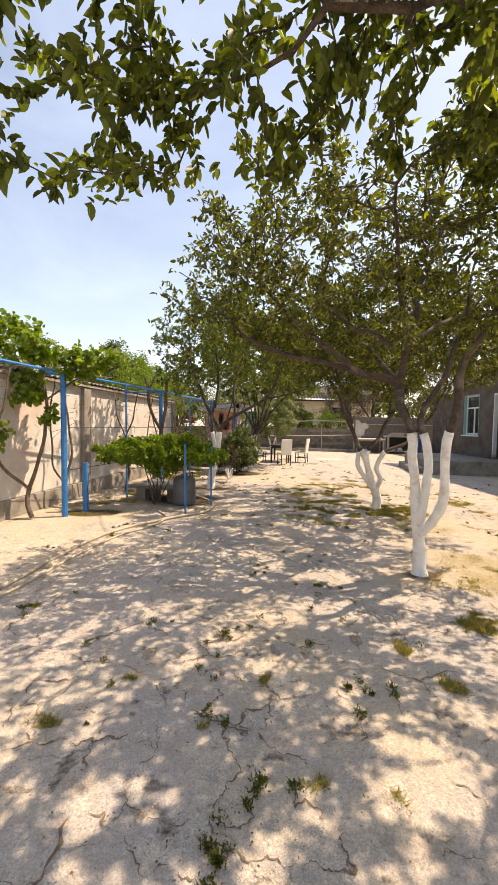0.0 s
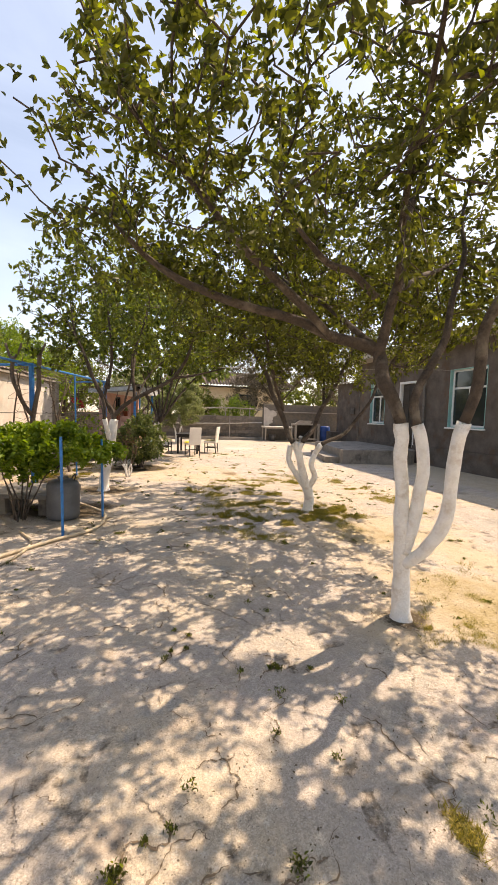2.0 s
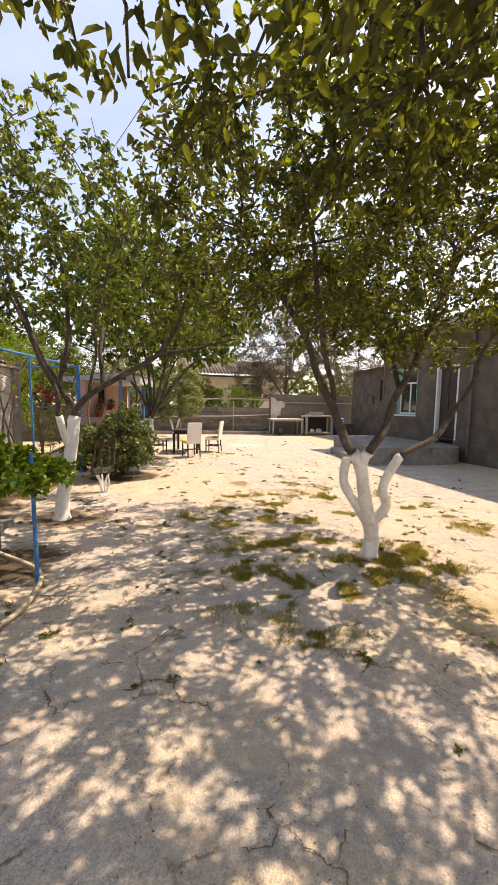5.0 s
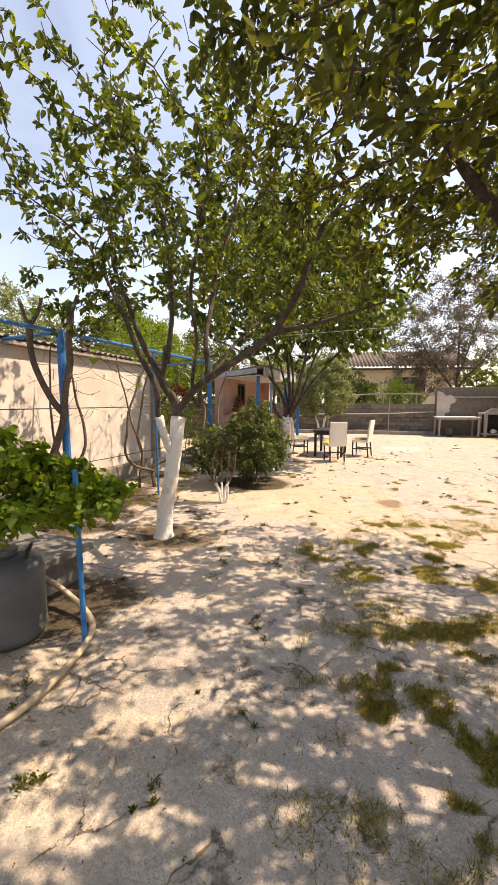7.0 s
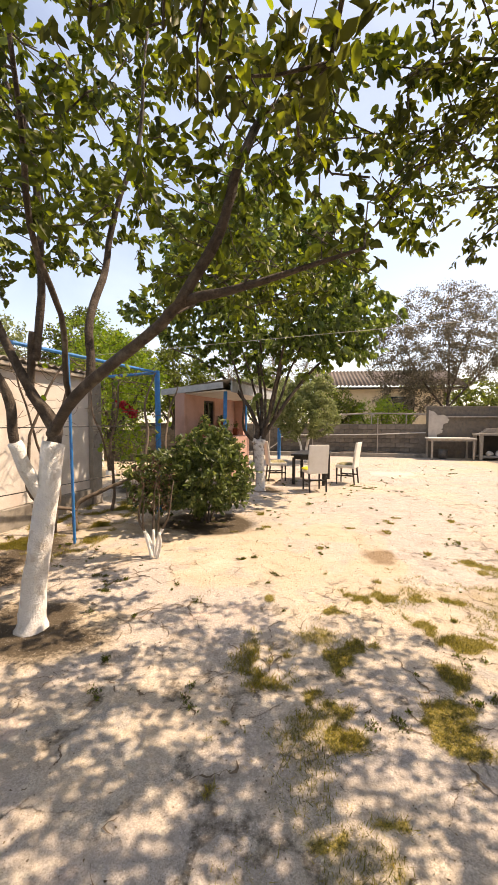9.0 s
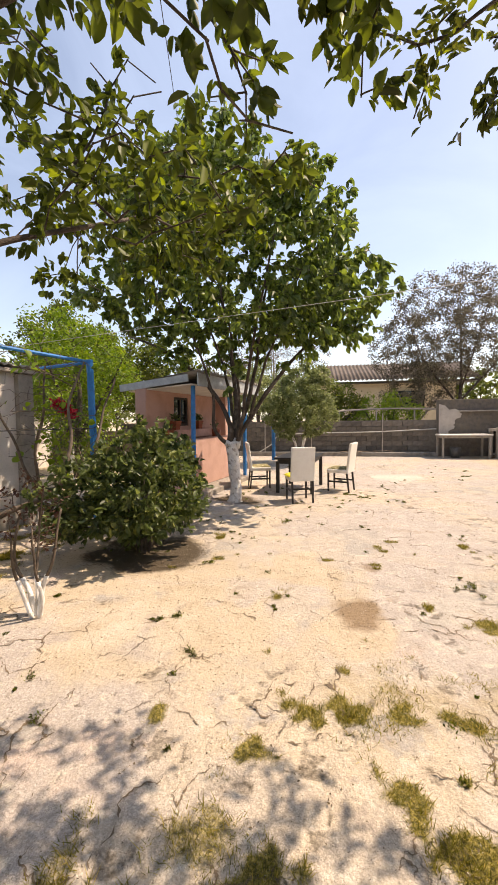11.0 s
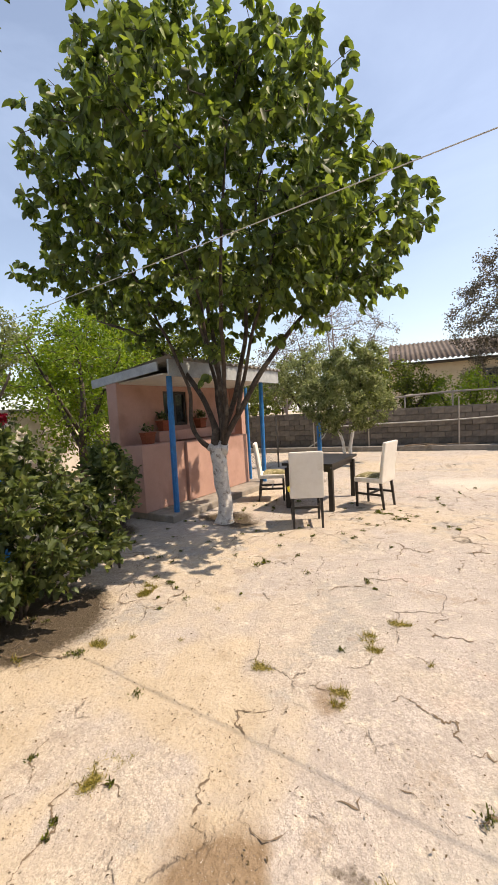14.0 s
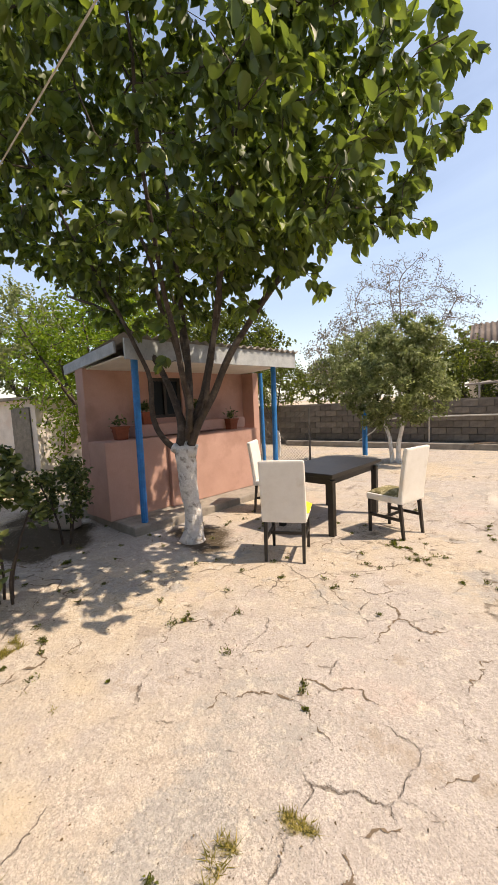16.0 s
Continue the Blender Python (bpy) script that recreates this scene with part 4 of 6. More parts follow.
part("ceiling_board", box(-0.78, 0.62, 0.06, 3.1, 2.165, 2.185, m=Matrix.Rotation(radians(-3.5), 4, "Y")), WHITE_BOARD, BOOTH)
part("fascia", box(0.63, 0.66, 0.02, 3.25, 2.16, 2.40, 0.004), FASCIA, BOOTH)
part("verge_board", box(-0.88, 0.66, -0.012, 0.016, 2.20, 2.335, 0.003, m=Matrix.Rotation(radians(-5), 4, "Y")), FASCIA, BOOTH)
br = link_mesh("roof_sheet", wavy_sheet(3.3, 1.62, 0.20), ASBESTOS, BOOTH, smooth=True)
br.matrix_local = Matrix.Translation((0.70, 0.0, 2.432)) @ Matrix.Rotation(radians(90), 4, "Z")
part("post", tube([(-0.2, 3.3, -0.05, 0.035), (-0.2, 3.28, 2.14, 0.035)], 10), BLUE_PAINT, BOOTH, "blue painted steel post")
for py in (0.28, 2.95):
    part("post", tube([(0.37, py, -0.05, 0.045), (0.40, py, 2.2, 0.045)], 10), BLUE_PAINT, BOOTH, "blue painted steel post")

# trellis of blue pipes with posts
TREL = thing("trellis", "blue painted pipe trellis carrying grape vines", "trellis", 0, 0, 0, 0)
POSTS = [(-3.01, 6.25, 2.36), (-2.20, 9.57, 2.37), (-1.3, 13.1, 2.36)]
for px, py, h in POSTS:
    part("post", tube([(px + 0.03, py, -0.1, 0.048), (px, py, h, 0.045)], 10), BLUE_PAINT, TREL)
for (a, b, c), (d, e, f) in zip(POSTS, POSTS[1:]):
    part("rail", line_tube((a, b, c - 0.03), (d, e, f - 0.03), 0.022), BLUE_PAINT, TREL)
part("rail", line_tube((-3.75, 3.2, 2.36), (-3.01, 6.25, 2.33), 0.022), BLUE_PAINT, TREL)
for px, py, h in POSTS:
    part("cross_rail", line_tube((px, py, h - 0.03), (px - 0.95, py + 0.22, h - 0.06), 0.024), BLUE_PAINT, TREL)
for zz in (0.75, 1.45):
    for (a, b, c), (d, e, f) in zip(POSTS, POSTS[1:]):
        part("wire", line_tube((a, b, zz), (d, e, zz), 0.006, 5), DARK_CABLE, TREL)
part("thin_pole", line_tube((-1.72, 11.3, 0), (-1.76, 11.3, 2.34), 0.018), BLUE_PAINT, TREL)
part("thin_pole", line_tube((-2.52, 8.0, 0), (-2.56, 8.0, 2.34), 0.018), BLUE_PAINT, TREL)
for name, px, py, h, r in (("stake", -2.84, 6.69, 0.84, 0.05), ("stake", -1.08, 6.54, 1.21, 0.017), ("stake", -0.73, 7.46, 1.12, 0.017)):
    st = thing("stake", "short blue painted steel stake in the ground", "stake", px, py, 0, 0, group="stakes by the currant bed")
    part("rod", tube([(0.02, 0, -0.1, r), (0, 0, h, r)], 8), BLUE_PAINT, st)

# ---- trees ----
PLUM = "whitewashed plum tree with dense small leaves"
tree("plum_tree", PLUM + " and three forking stems", "tree", 1.86, 4.08,
     [[(0, 0, -0.05, 0.074), (-0.02, -0.02, 0.25, 0.064), (-0.06, -0.05, 0.5, 0.06), (-0.12, -0.10, 0.86, 0.05), (-0.18, -0.14, 1.25, 0.047), (-0.2, -0.14, 1.46, 0.05), (-0.31, -0.06, 1.78, 0.06), (-0.3, 0.06, 2.03, 0.06),
       (-0.66, 0.12, 2.13, 0.048), (-0.94, 0.12, 2.22, 0.044), (-1.4, 0.12, 2.30, 0.036), (-1.8, 0.12, 2.44, 0.028), (-2.15, 0.15, 2.74, 0.016)],
      [(-0.07, -0.08, 0.55, 0.045), (-0.06, -0.15, 0.8, 0.044), (-0.06, -0.2, 1.15, 0.042), (-0.09, -0.2, 1.50, 0.042), (-0.06, -0.18, 1.78, 0.038), (0.1, -0.1, 2.12, 0.034), (0.4, 0.05, 2.75, 0.024), (0.6, 0.3, 3.4, 0.014)],
      [(-0.05, -0.08, 0.46, 0.045), (0.02, -0.2, 0.62, 0.046), (0.05, -0.34, 0.9, 0.044), (-0.01, -0.47, 1.44, 0.042), (0.05, -0.55, 1.95, 0.042), (0.2, -0.6, 2.4, 0.036), (0.6, -0.6, 3.0, 0.026), (1.1, -0.5, 3.5, 0.014)],
      [(-0.3, 0.04, 1.95, 0.045), (-0.2, 0.02, 2.5, 0.045), (-0.12, 0.02, 2.95, 0.036), (0.05, 0.1, 3.4, 0.024), (0.3, 0.3, 3.9, 0.012)],
      [(-0.66, 0.1, 2.12, 0.036), (-1.1, -0.1, 2.38, 0.034), (-1.4, -0.15, 2.6, 0.03), (-1.65, -0.15, 2.85, 0.024), (-2.0, -0.1, 3.2, 0.013)],
      [(-0.37, 0.0, 2.4, 0.034), (-0.62, -0.08, 2.52, 0.03), (-0.84, -0.12, 2.56, 0.026), (-1.2, -0.2, 2.85, 0.014)],
      [(-0.2, 0.02, 2.45, 0.03), (0.3, 0.4, 2.75, 0.028), (0.8, 0.8, 3.0, 0.022), (1.3, 1.1, 3.3, 0.012)],
      [(-0.3, 0.05, 2.05, 0.03), (-0.4, 0.7, 2.5, 0.028), (-0.6, 1.3, 2.9, 0.018)],
      [(-0.2, 0.0, 2.5, 0.028), (-0.5, -0.5, 2.8, 0.024), (-0.8, -1.1, 3.2, 0.013)]],
     [(-0.5, 0.2, 3.25, 2.2, 2.2, 1.05), (0.7, 0.2, 3.3, 1.9, 2.1, 1.2), (-1.6, 0.3, 3.15, 1.3, 1.4, 0.85), (0.1, 0.2, 2.75, 2.0, 1.8, 0.55)],
     2100, 36000, 0.06, 0.48, LEAF_PLUM, 3, tip=0.0045, paint=1.47, tuft=4, gaps=0.47, droop=0.3, group="row of plum trees")
tree("plum_tree", PLUM + " and a wide low fork", "tree", 2.47, 7.38,
     [[(0, 0, -0.05, 0.088), (-0.03, -0.05, 0.25, 0.078), (-0.12, -0.15, 0.45, 0.075), (-0.27, -0.28, 0.82, 0.06), (-0.36, -0.33, 1.05, 0.058), (-0.45, -0.28, 1.22, 0.052), (-0.56, -0.2, 1.5, 0.046), (-0.78, -0.12, 2.0, 0.042), (-1.0, -0.1, 2.45, 0.034), (-1.35, 0.0, 3.0, 0.018)],
      [(-0.06, -0.08, 0.34, 0.05), (-0.27, -0.16, 0.6, 0.046), (-0.43, -0.2, 0.85, 0.042), (-0.45, -0.24, 1.08, 0.04)],
      [(-0.34, -0.32, 0.98, 0.048), (-0.3, -0.38, 1.18, 0.047), (-0.08, -0.3, 1.4, 0.046), (0.28, -0.2, 2.0, 0.037), (0.8, 0.0, 2.9, 0.02)],
      [(-0.08, -0.1, 0.36, 0.05), (-0.06, -0.3, 0.6, 0.046), (-0.17, -0.42, 0.82, 0.043), (-0.1, -0.48, 1.05, 0.041), (0.0, -0.48, 1.16, 0.037), (0.4, -0.42, 1.34, 0.034), (0.9, -0.3, 1.9, 0.025), (1.4, -0.2, 2.7, 0.014)],
      [(-0.56, -0.2, 1.62, 0.032), (-0.9, -0.6, 2.4, 0.027), (-1.2, -1.0, 3.0, 0.016)],
      [(0.1, -0.25, 1.7, 0.03), (0.3, 0.6, 2.5, 0.027), (0.4, 1.6, 3.0, 0.018), (0.4, 2.4, 3.3, 0.01)]],
     [(-0.5, 0.1, 3.3, 2.0, 2.1, 1.2), (0.8, 0.2, 3.2, 1.8, 2.0, 1.2), (-0.8, -0.6, 3.0, 1.5, 1.4, 0.9), (0.4, 1.5, 3.2, 1.7, 1.4, 0.85), (0.35, 2.4, 3.35, 1.5, 1.1, 0.7), (1.4, -1.2, 3.2, 1.2, 0.9, 0.6)],
     2400, 42000, 0.064, 0.48, LEAF_PLUM, 5, tip=0.0045, paint=1.12, tuft=4, gaps=0.44, droop=0.3, group="row of plum trees")
tree("plum_tree", PLUM + " whose boughs overhang the path", "tree", 1.45, -0.1,
     [[(0, 0, -0.05, 0.085), (0.0, 0, 0.5, 0.075), (0.05, 0, 1.2, 0.065), (-0.1, 0.2, 1.9, 0.05), (-0.5, 0.8, 2.6, 0.035), (-0.9, 1.6, 3.1, 0.02)],
      [(0.03, 0, 1.0, 0.05), (0.3, 0.3, 1.8, 0.045), (0.6, 0.9, 2.6, 0.03), (0.7, 1.6, 3.2, 0.015)]],
     [(-0.9, 1.7, 3.25, 1.7, 0.6, 0.45), (-2.3, 1.75, 3.0, 0.9, 0.5, 0.4), (0.2, 0.9, 3.4, 1.7, 1.4, 0.7), (-1.5, 2.0, 2.85, 0.7, 0.25, 0.25), (0.9, 2.5, 3.45, 1.3, 0.9, 0.55), (1.0, 1.6, 3.6, 1.2, 1.2, 0.6), (-0.8, 1.5, 3.7, 1.9, 0.9, 0.4), (-2.2, 1.6, 3.35, 0.9, 0.7, 0.35)],
     1700, 30000, 0.066, 0.5, LEAF_CHERRY, 7, paint=1.2, tuft=5, group="row of plum trees", droop=0.45, fine=True)
tree("cherry_tree", "whitewashed cherry tree with fresh light leaves", "tree", -0.86, 9.41,
     [[(-0.06, 0, -0.05, 0.10), (-0.03, 0, 0.3, 0.088), (0.06, 0, 0.8, 0.08), (0.11, 0.02, 1.31, 0.078), (0.10, 0.1, 1.5, 0.085), (-0.04, 0.05, 1.75, 0.055), (-0.16, 0.02, 1.98, 0.05), (-0.5, 0.02, 2.76, 0.036), (-0.66, 0.1, 3.5, 0.02)],
      [(0.05, -0.02, 1.0, 0.046), (0.02, -0.1, 1.2, 0.045), (-0.03, -0.17, 1.42, 0.046), (-0.09, -0.24, 1.78, 0.046), (-0.28, -0.34, 2.35, 0.038), (-0.6, -0.4, 3.05, 0.018)],
      [(0.11, 0.04, 1.42, 0.064), (0.32, -0.05, 1.64, 0.062), (0.66, -0.2, 1.85, 0.056), (1.05, -0.38, 2.06, 0.05), (1.25, -0.47, 2.18, 0.046), (1.6, -0.5, 2.24, 0.032), (2.2, -0.45, 2.42, 0.014)],
      [(0.02, 0.02, 1.95, 0.045), (0.08, 0.02, 2.5, 0.042), (0.03, 0.05, 3.26, 0.032), (-0.25, 0.1, 4.06, 0.022), (-0.57, 0.1, 4.9, 0.01)],
      [(-0.06, 0.05, 1.7, 0.04), (0.0, 0.04, 2.15, 0.042)],
      [(0.5, -0.13, 1.76, 0.045), (0.47, 0.0, 2.3, 0.042), (0.5, 0.15, 2.8, 0.036), (0.7, 0.2, 3.5, 0.024), (0.8, 0.2, 4.3, 0.012)],
      [(1.22, -0.46, 2.16, 0.05), (1.38, -0.5, 2.5, 0.046), (1.52, -0.52, 2.85, 0.038), (1.7, -0.4, 3.2, 0.026), (2.0, -0.2, 3.6, 0.014)],
      [(0.55, -0.14, 1.8, 0.03), (0.85, 0.6, 2.4, 0.026), (1.3, 1.4, 2.9, 0.016)],
      [(0.32, -0.05, 1.64, 0.03), (0.45, -0.6, 2.4, 0.026), (0.7, -1.1, 3.1, 0.015)]],
     [(-0.2, 0.0, 3.9, 1.3, 1.6, 1.3), (0.9, 0.0, 3.3, 1.3, 1.5, 1.0), (-0.85, 0.0, 3.2, 0.8, 1.1, 1.0), (2.1, 0.1, 3.0, 0.95, 0.9, 0.6), (1.5, 1.5, 3.15, 1.0, 0.7, 0.55), (1.1, 1.6, 3.3, 1.1, 0.9, 0.75), (1.0, 1.9, 3.0, 1.0, 0.7, 0.6), (1.7, 1.3, 2.85, 0.9, 0.6, 0.45)],
     1700, 11500, 0.078, 0.54, LEAF_CHERRY, 9, paint=1.34, tuft=5, droop=0.4, fine=True, gaps=0.45, slim=0.64)
tree("mulberry_tree", "tall broad-leaved tree with a flaking whitewashed trunk", "tree", 0.21, 15.4,
     [[(0, 0, -0.05, 0.12), (0.0, 0, 0.4, 0.10), (-0.02, 0, 0.8, 0.11), (-0.05, 0, 1.12, 0.12), (-0.1, 0, 1.5, 0.06), (-0.5, 0.05, 2.2, 0.05), (-1.3, 0.1, 2.85, 0.035), (-2.1, 0.1, 3.2, 0.02)],
      [(0.0, 0, 1.02, 0.09), (0.05, 0.05, 1.5, 0.065), (0.0, 0.1, 2.3, 0.05), (-0.2, 0.2, 3.6, 0.035), (-0.3, 0.2, 5.0, 0.018)],
      [(0.02, 0, 1.02, 0.08), (0.2, 0.0, 1.4, 0.06), (0.6, 0.0, 2.0, 0.052), (1.1, 0.0, 2.6, 0.04), (1.8, 0.1, 3.3, 0.022)],
      [(0.05, 0.02, 1.3, 0.06), (0.3, 0.1, 2.0, 0.05), (0.5, 0.2, 3.2, 0.036), (0.7, 0.3, 4.8, 0.018)],
      [(-0.05, -0.03, 1.05, 0.06), (-0.22, -0.12, 1.2, 0.05), (-0.36, -0.15, 1.45, 0.042), (-0.35, -0.2, 2.0, 0.036), (-0.6, -0.6, 3.0, 0.025), (-0.9, -1.0, 4.0, 0.014)],
      [(0.1, -0.04, 1.3, 0.05), (0.3, -0.4, 2.1, 0.04), (0.6, -1.0, 3.2, 0.026), (0.9, -1.4, 4.2, 0.014)],
      [(0.0, 0.04, 1.25, 0.045), (-0.1, 0.15, 1.9, 0.04), (-0.35, 0.3, 2.8, 0.03), (-0.8, 0.5, 3.9, 0.015)],
      [(0.06, -0.05, 1.2, 0.045), (0.12, -0.15, 1.8, 0.038), (0.05, -0.4, 2.8, 0.03), (-0.1, -0.8, 4.0, 0.014)],
      [(0.3, 0.0, 1.55, 0.045), (0.55, -0.1, 2.3, 0.034), (0.9, -0.3, 3.1, 0.025), (1.3, -0.6, 4.0, 0.013)]],
     [(0.1, 0.0, 4.5, 2.4, 2.3, 1.7), (-1.5, 0, 4.05, 1.6, 1.5, 0.9), (1.5, 0.0, 3.75, 1.5, 1.7, 1.15), (0.0, 0, 5.9, 1.7, 1.5, 1.0), (-1.2, -0.3, 5.3, 1.1, 1.1, 0.9), (0.0, -0.2, 3.0, 1.5, 1.2, 0.55), (2.0, -0.2, 3.7, 1.0, 1.2, 1.0), (1.7, -0.8, 3.1, 0.9, 0.8, 0.5), (0.05, -0.25, 2.35, 0.4, 0.35, 0.45)],
     2000, 22500, 0.128, 0.62, LEAF_BROAD, 13, paint=1.1, wash=FLAKED_WASH, tuft=6, droop=1.0, fine=True, gaps=0.5, slim=0.72, hollow=0.42, near_tips=0.2)
tree("young_fruit_tree", "small rounded fruit tree with two whitewashed stems", "tree", 1.3, 21.7,
     [[(0.08, 0, -0.05, 0.06), (0.1, 0, 0.5, 0.05), (0.2, 0, 1.0, 0.045), (0.4, 0, 2.0, 0.03), (0.5, 0, 3.0, 0.015)],
      [(-0.05, 0, -0.05, 0.055), (-0.1, 0, 0.5, 0.045), (-0.25, 0, 1.0, 0.04), (-0.5, 0, 2.0, 0.025), (-0.6, 0, 2.8, 0.012)]],
     [(0.0, 0, 1.8, 1.45, 1.35, 1.05), (0.2, 0, 2.75, 1.0, 1.0, 0.75)],
     620, 19000, 0.085, 0.6, LEAF_PALE, 15, paint=0.95, gaps=0.3, group="fruit trees by the back wall")
tree("young_fruit_tree", "small fruit tree with a thin whitewashed stem", "tree", -1.9, 21.8,
     [[(0.0, 0, -0.05, 0.05), (0.05, 0, 0.6, 0.04), (0.0, 0, 1.2, 0.035), (0.2, 0, 2.4, 0.015)], [(0, 0, 0.8, 0.03), (-0.4, 0, 1.6, 0.02), (-0.7, 0, 2.4, 0.01)]],
     [(0.0, 0, 2.1, 1.1, 1.1, 0.7)],
     260, 4500, 0.07, 0.55, LEAF_CHERRY, 16, paint=0.7, group="fruit trees by the back wall")

# shrubs
bush("rose_bush", "dense dark green rose bush beside the yard", "bush", -0.30, 12.4, 7,
     [(-0.1, 0.05, 0.72, 0.85, 0.8, 0.58), (0.05, 0.05, 1.2, 0.5, 0.5, 0.38), (-0.65, -0.15, 0.65, 0.55, 0.6, 0.5), (0.22, 0.6, 0.6, 0.42, 0.42, 0.45)], 800, 8500, 0.078, 0.62, LEAF_ROSE, 21, tuft=3, step=0.1, kill=0.12, hollow=0.3, gaps=0.3, near_tips=0.1)
bush("rose_bush", "thin rose bush with dark reddish leaves", "bush", -1.05, 14.6, 4,
     [(0.0, 0, 0.7, 0.38, 0.38, 0.5), (0, 0, 1.1, 0.2, 0.2, 0.3)], 180, 1500, 0.062, 0.6, LEAF_ROSE, 22, step=0.1, kill=0.12, near_tips=0.1)
bush("rose_bush", "slender dark rose bush with large glossy leaves", "bush", -0.22, 13.5, 5,
     [(0.0, 0, 0.7, 0.36, 0.36, 0.45), (0, 0, 1.1, 0.24, 0.24, 0.28)], 150, 900, 0.085, 0.6, LEAF_ROSE, 25, step=0.1, kill=0.12, near_tips=0.1)
bush("currant_bush", "broad fresh green currant bush over the slab", "bush", -1.75, 7.3, 8,
     [(-0.3, 0, 1.0, 0.9, 0.6, 0.28), (0.6, 0.1, 0.98, 0.75, 0.55, 0.26), (0.1, 0.0, 1.2, 0.8, 0.5, 0.2)], 620, 13000, 0.058, 0.85, LEAF_BRIGHT, 23, step=0.1, kill=0.13, hollow=0.2, gaps=0.25, near_tips=0.1)
tree("small_shrub", "small pruned shrub with whitewashed stems and bare twigs", "bush", -0.57, 10.95,
     [[(0, 0, -0.05, 0.024), (-0.06, 0, 0.2, 0.02), (-0.17, 0, 0.42, 0.016), (-0.12, 0.03, 0.8, 0.011)], [(0.03, 0, -0.05, 0.023), (0.06, 0.02, 0.22, 0.019), (0.17, 0, 0.45, 0.015), (0.24, 0.05, 0.85, 0.01)], [(0.01, -0.03, -0.05, 0.018), (-0.02, -0.09, 0.2, 0.016), (-0.06, -0.14, 0.45, 0.012), (-0.02, -0.16, 0.7, 0.008)], [(0.04, -0.02, -0.05, 0.018), (0.1, -0.06, 0.18, 0.016), (0.1, -0.12, 0.4, 0.012), (0.16, -0.14, 0.75, 0.008)],
      [(0.0, 0.03, -0.05, 0.017), (0.0, 0.06, 0.25, 0.015), (-0.02, 0.1, 0.6, 0.01), (0.05, 0.1, 1.0, 0.007)]],
     [(0.0, 0, 0.8, 0.3, 0.3, 0.4), (0.05, 0, 0.55, 0.25, 0.25, 0.15)], 120, 200, 0.04, 0.6, LEAF_RED, 24, paint=0.3, bark=OLD_VINE, flare=False, tip=0.003, cap=0.009, step=0.09, kill=0.11, hollow=0.1, gaps=0.2, near_tips=0.08)

# vines on the trellis
def vine(x, y, pts, blobs, twigs, leaves, seed, label):
    tree("grape_vine", label, "vine", x, y, pts, blobs, twigs, leaves, 0.10, 0.95, LEAF_BRIGHT, seed, bark=OLD_VINE, flare=False, tip=0.003, cap=0.014, step=0.12, kill=0.16, hollow=0.1, gaps=0.3, near_tips=0.12, droop=0.3, group="grape vines")


vine(-3.35, 6.0, [[(0, 0, -0.05, 0.045), (-0.12, 0.1, 0.5, 0.038), (0.05, 0.2, 1.2, 0.034), (0.1, 0.2, 2.0, 0.03), (0.0, 0.3, 2.45, 0.025)], [(-0.1, 0.1, 0.45, 0.03), (-0.4, -0.2, 0.9, 0.028), (-0.3, -0.5, 1.5, 0.022), (-0.5, -0.6, 2.1, 0.016)], [(0.1, 0.2, 1.9, 0.018), (0.5, 0.6, 2.3, 0.016), (0.7, 1.4, 2.4, 0.012)]],
     [(-0.5, 0.0, 2.95, 0.35, 0.5, 0.3), (-0.05, 0.1, 2.75, 0.35, 0.5, 0.25), (0.5, 0.3, 2.6, 0.45, 0.5, 0.22), (0.95, 0.5, 2.68, 0.25, 0.4, 0.2), (-0.35, 0.1, 2.1, 0.25, 0.3, 0.3), (-0.5, -0.3, 1.45, 0.35, 0.35, 0.25), (0.15, 0.2, 1.6, 0.18, 0.2, 0.25)], 300, 2300, 31, "old grape vine with fresh leaves on the trellis")
vine(-2.35, 9.4, [[(0, 0, -0.05, 0.06), (0.05, 0.05, 0.8, 0.055), (0.22, 0.1, 1.5, 0.05), (0.3, 0.12, 2.1, 0.05), (0.28, 0.15, 2.62, 0.048)], [(0.18, 0.1, 1.4, 0.045), (-0.05, 0.0, 1.9, 0.042), (-0.1, -0.02, 2.45, 0.042)], [(-0.1, -0.02, 2.35, 0.03), (-0.2, -0.05, 2.68, 0.026)], [(-0.1, -0.02, 2.35, 0.03), (0.0, 0.0, 2.7, 0.026)], [(0.28, 0.15, 2.5, 0.03), (0.4, 0.18, 2.75, 0.026)]],
     [(0.1, 0.1, 2.55, 0.15, 0.15, 0.1)], 12, 30, 32, "thick pruned grape vine tied to a blue post")
vine(-1.95, 11.7, [[(0, 0, -0.05, 0.045), (-0.05, 0.1, 0.35, 0.042), (0.25, 0.3, 0.55, 0.038), (0.6, 0.6, 0.75, 0.034), (0.72, 0.8, 1.2, 0.028), (0.6, 1.0, 1.8, 0.02), (0.7, 1.2, 2.3, 0.014)], [(-0.04, 0.08, 0.3, 0.03), (-0.2, -0.6, 0.6, 0.028), (-0.1, -0.7, 1.5, 0.02), (0.15, -0.4, 2.3, 0.014)],
                   [(0.6, 0.6, 0.75, 0.03), (0.95, 0.9, 0.95, 0.028), (0.9, 1.2, 1.5, 0.02), (1.0, 1.4, 2.1, 0.014)]],
     [(0.2, 0.7, 2.25, 0.7, 1.2, 0.18), (-0.4, -1.2, 2.3, 0.5, 1.2, 0.15), (0.1, 1.2, 1.4, 0.5, 0.5, 0.9)], 620, 90, 33, "bare twisting grape vine along the wall")

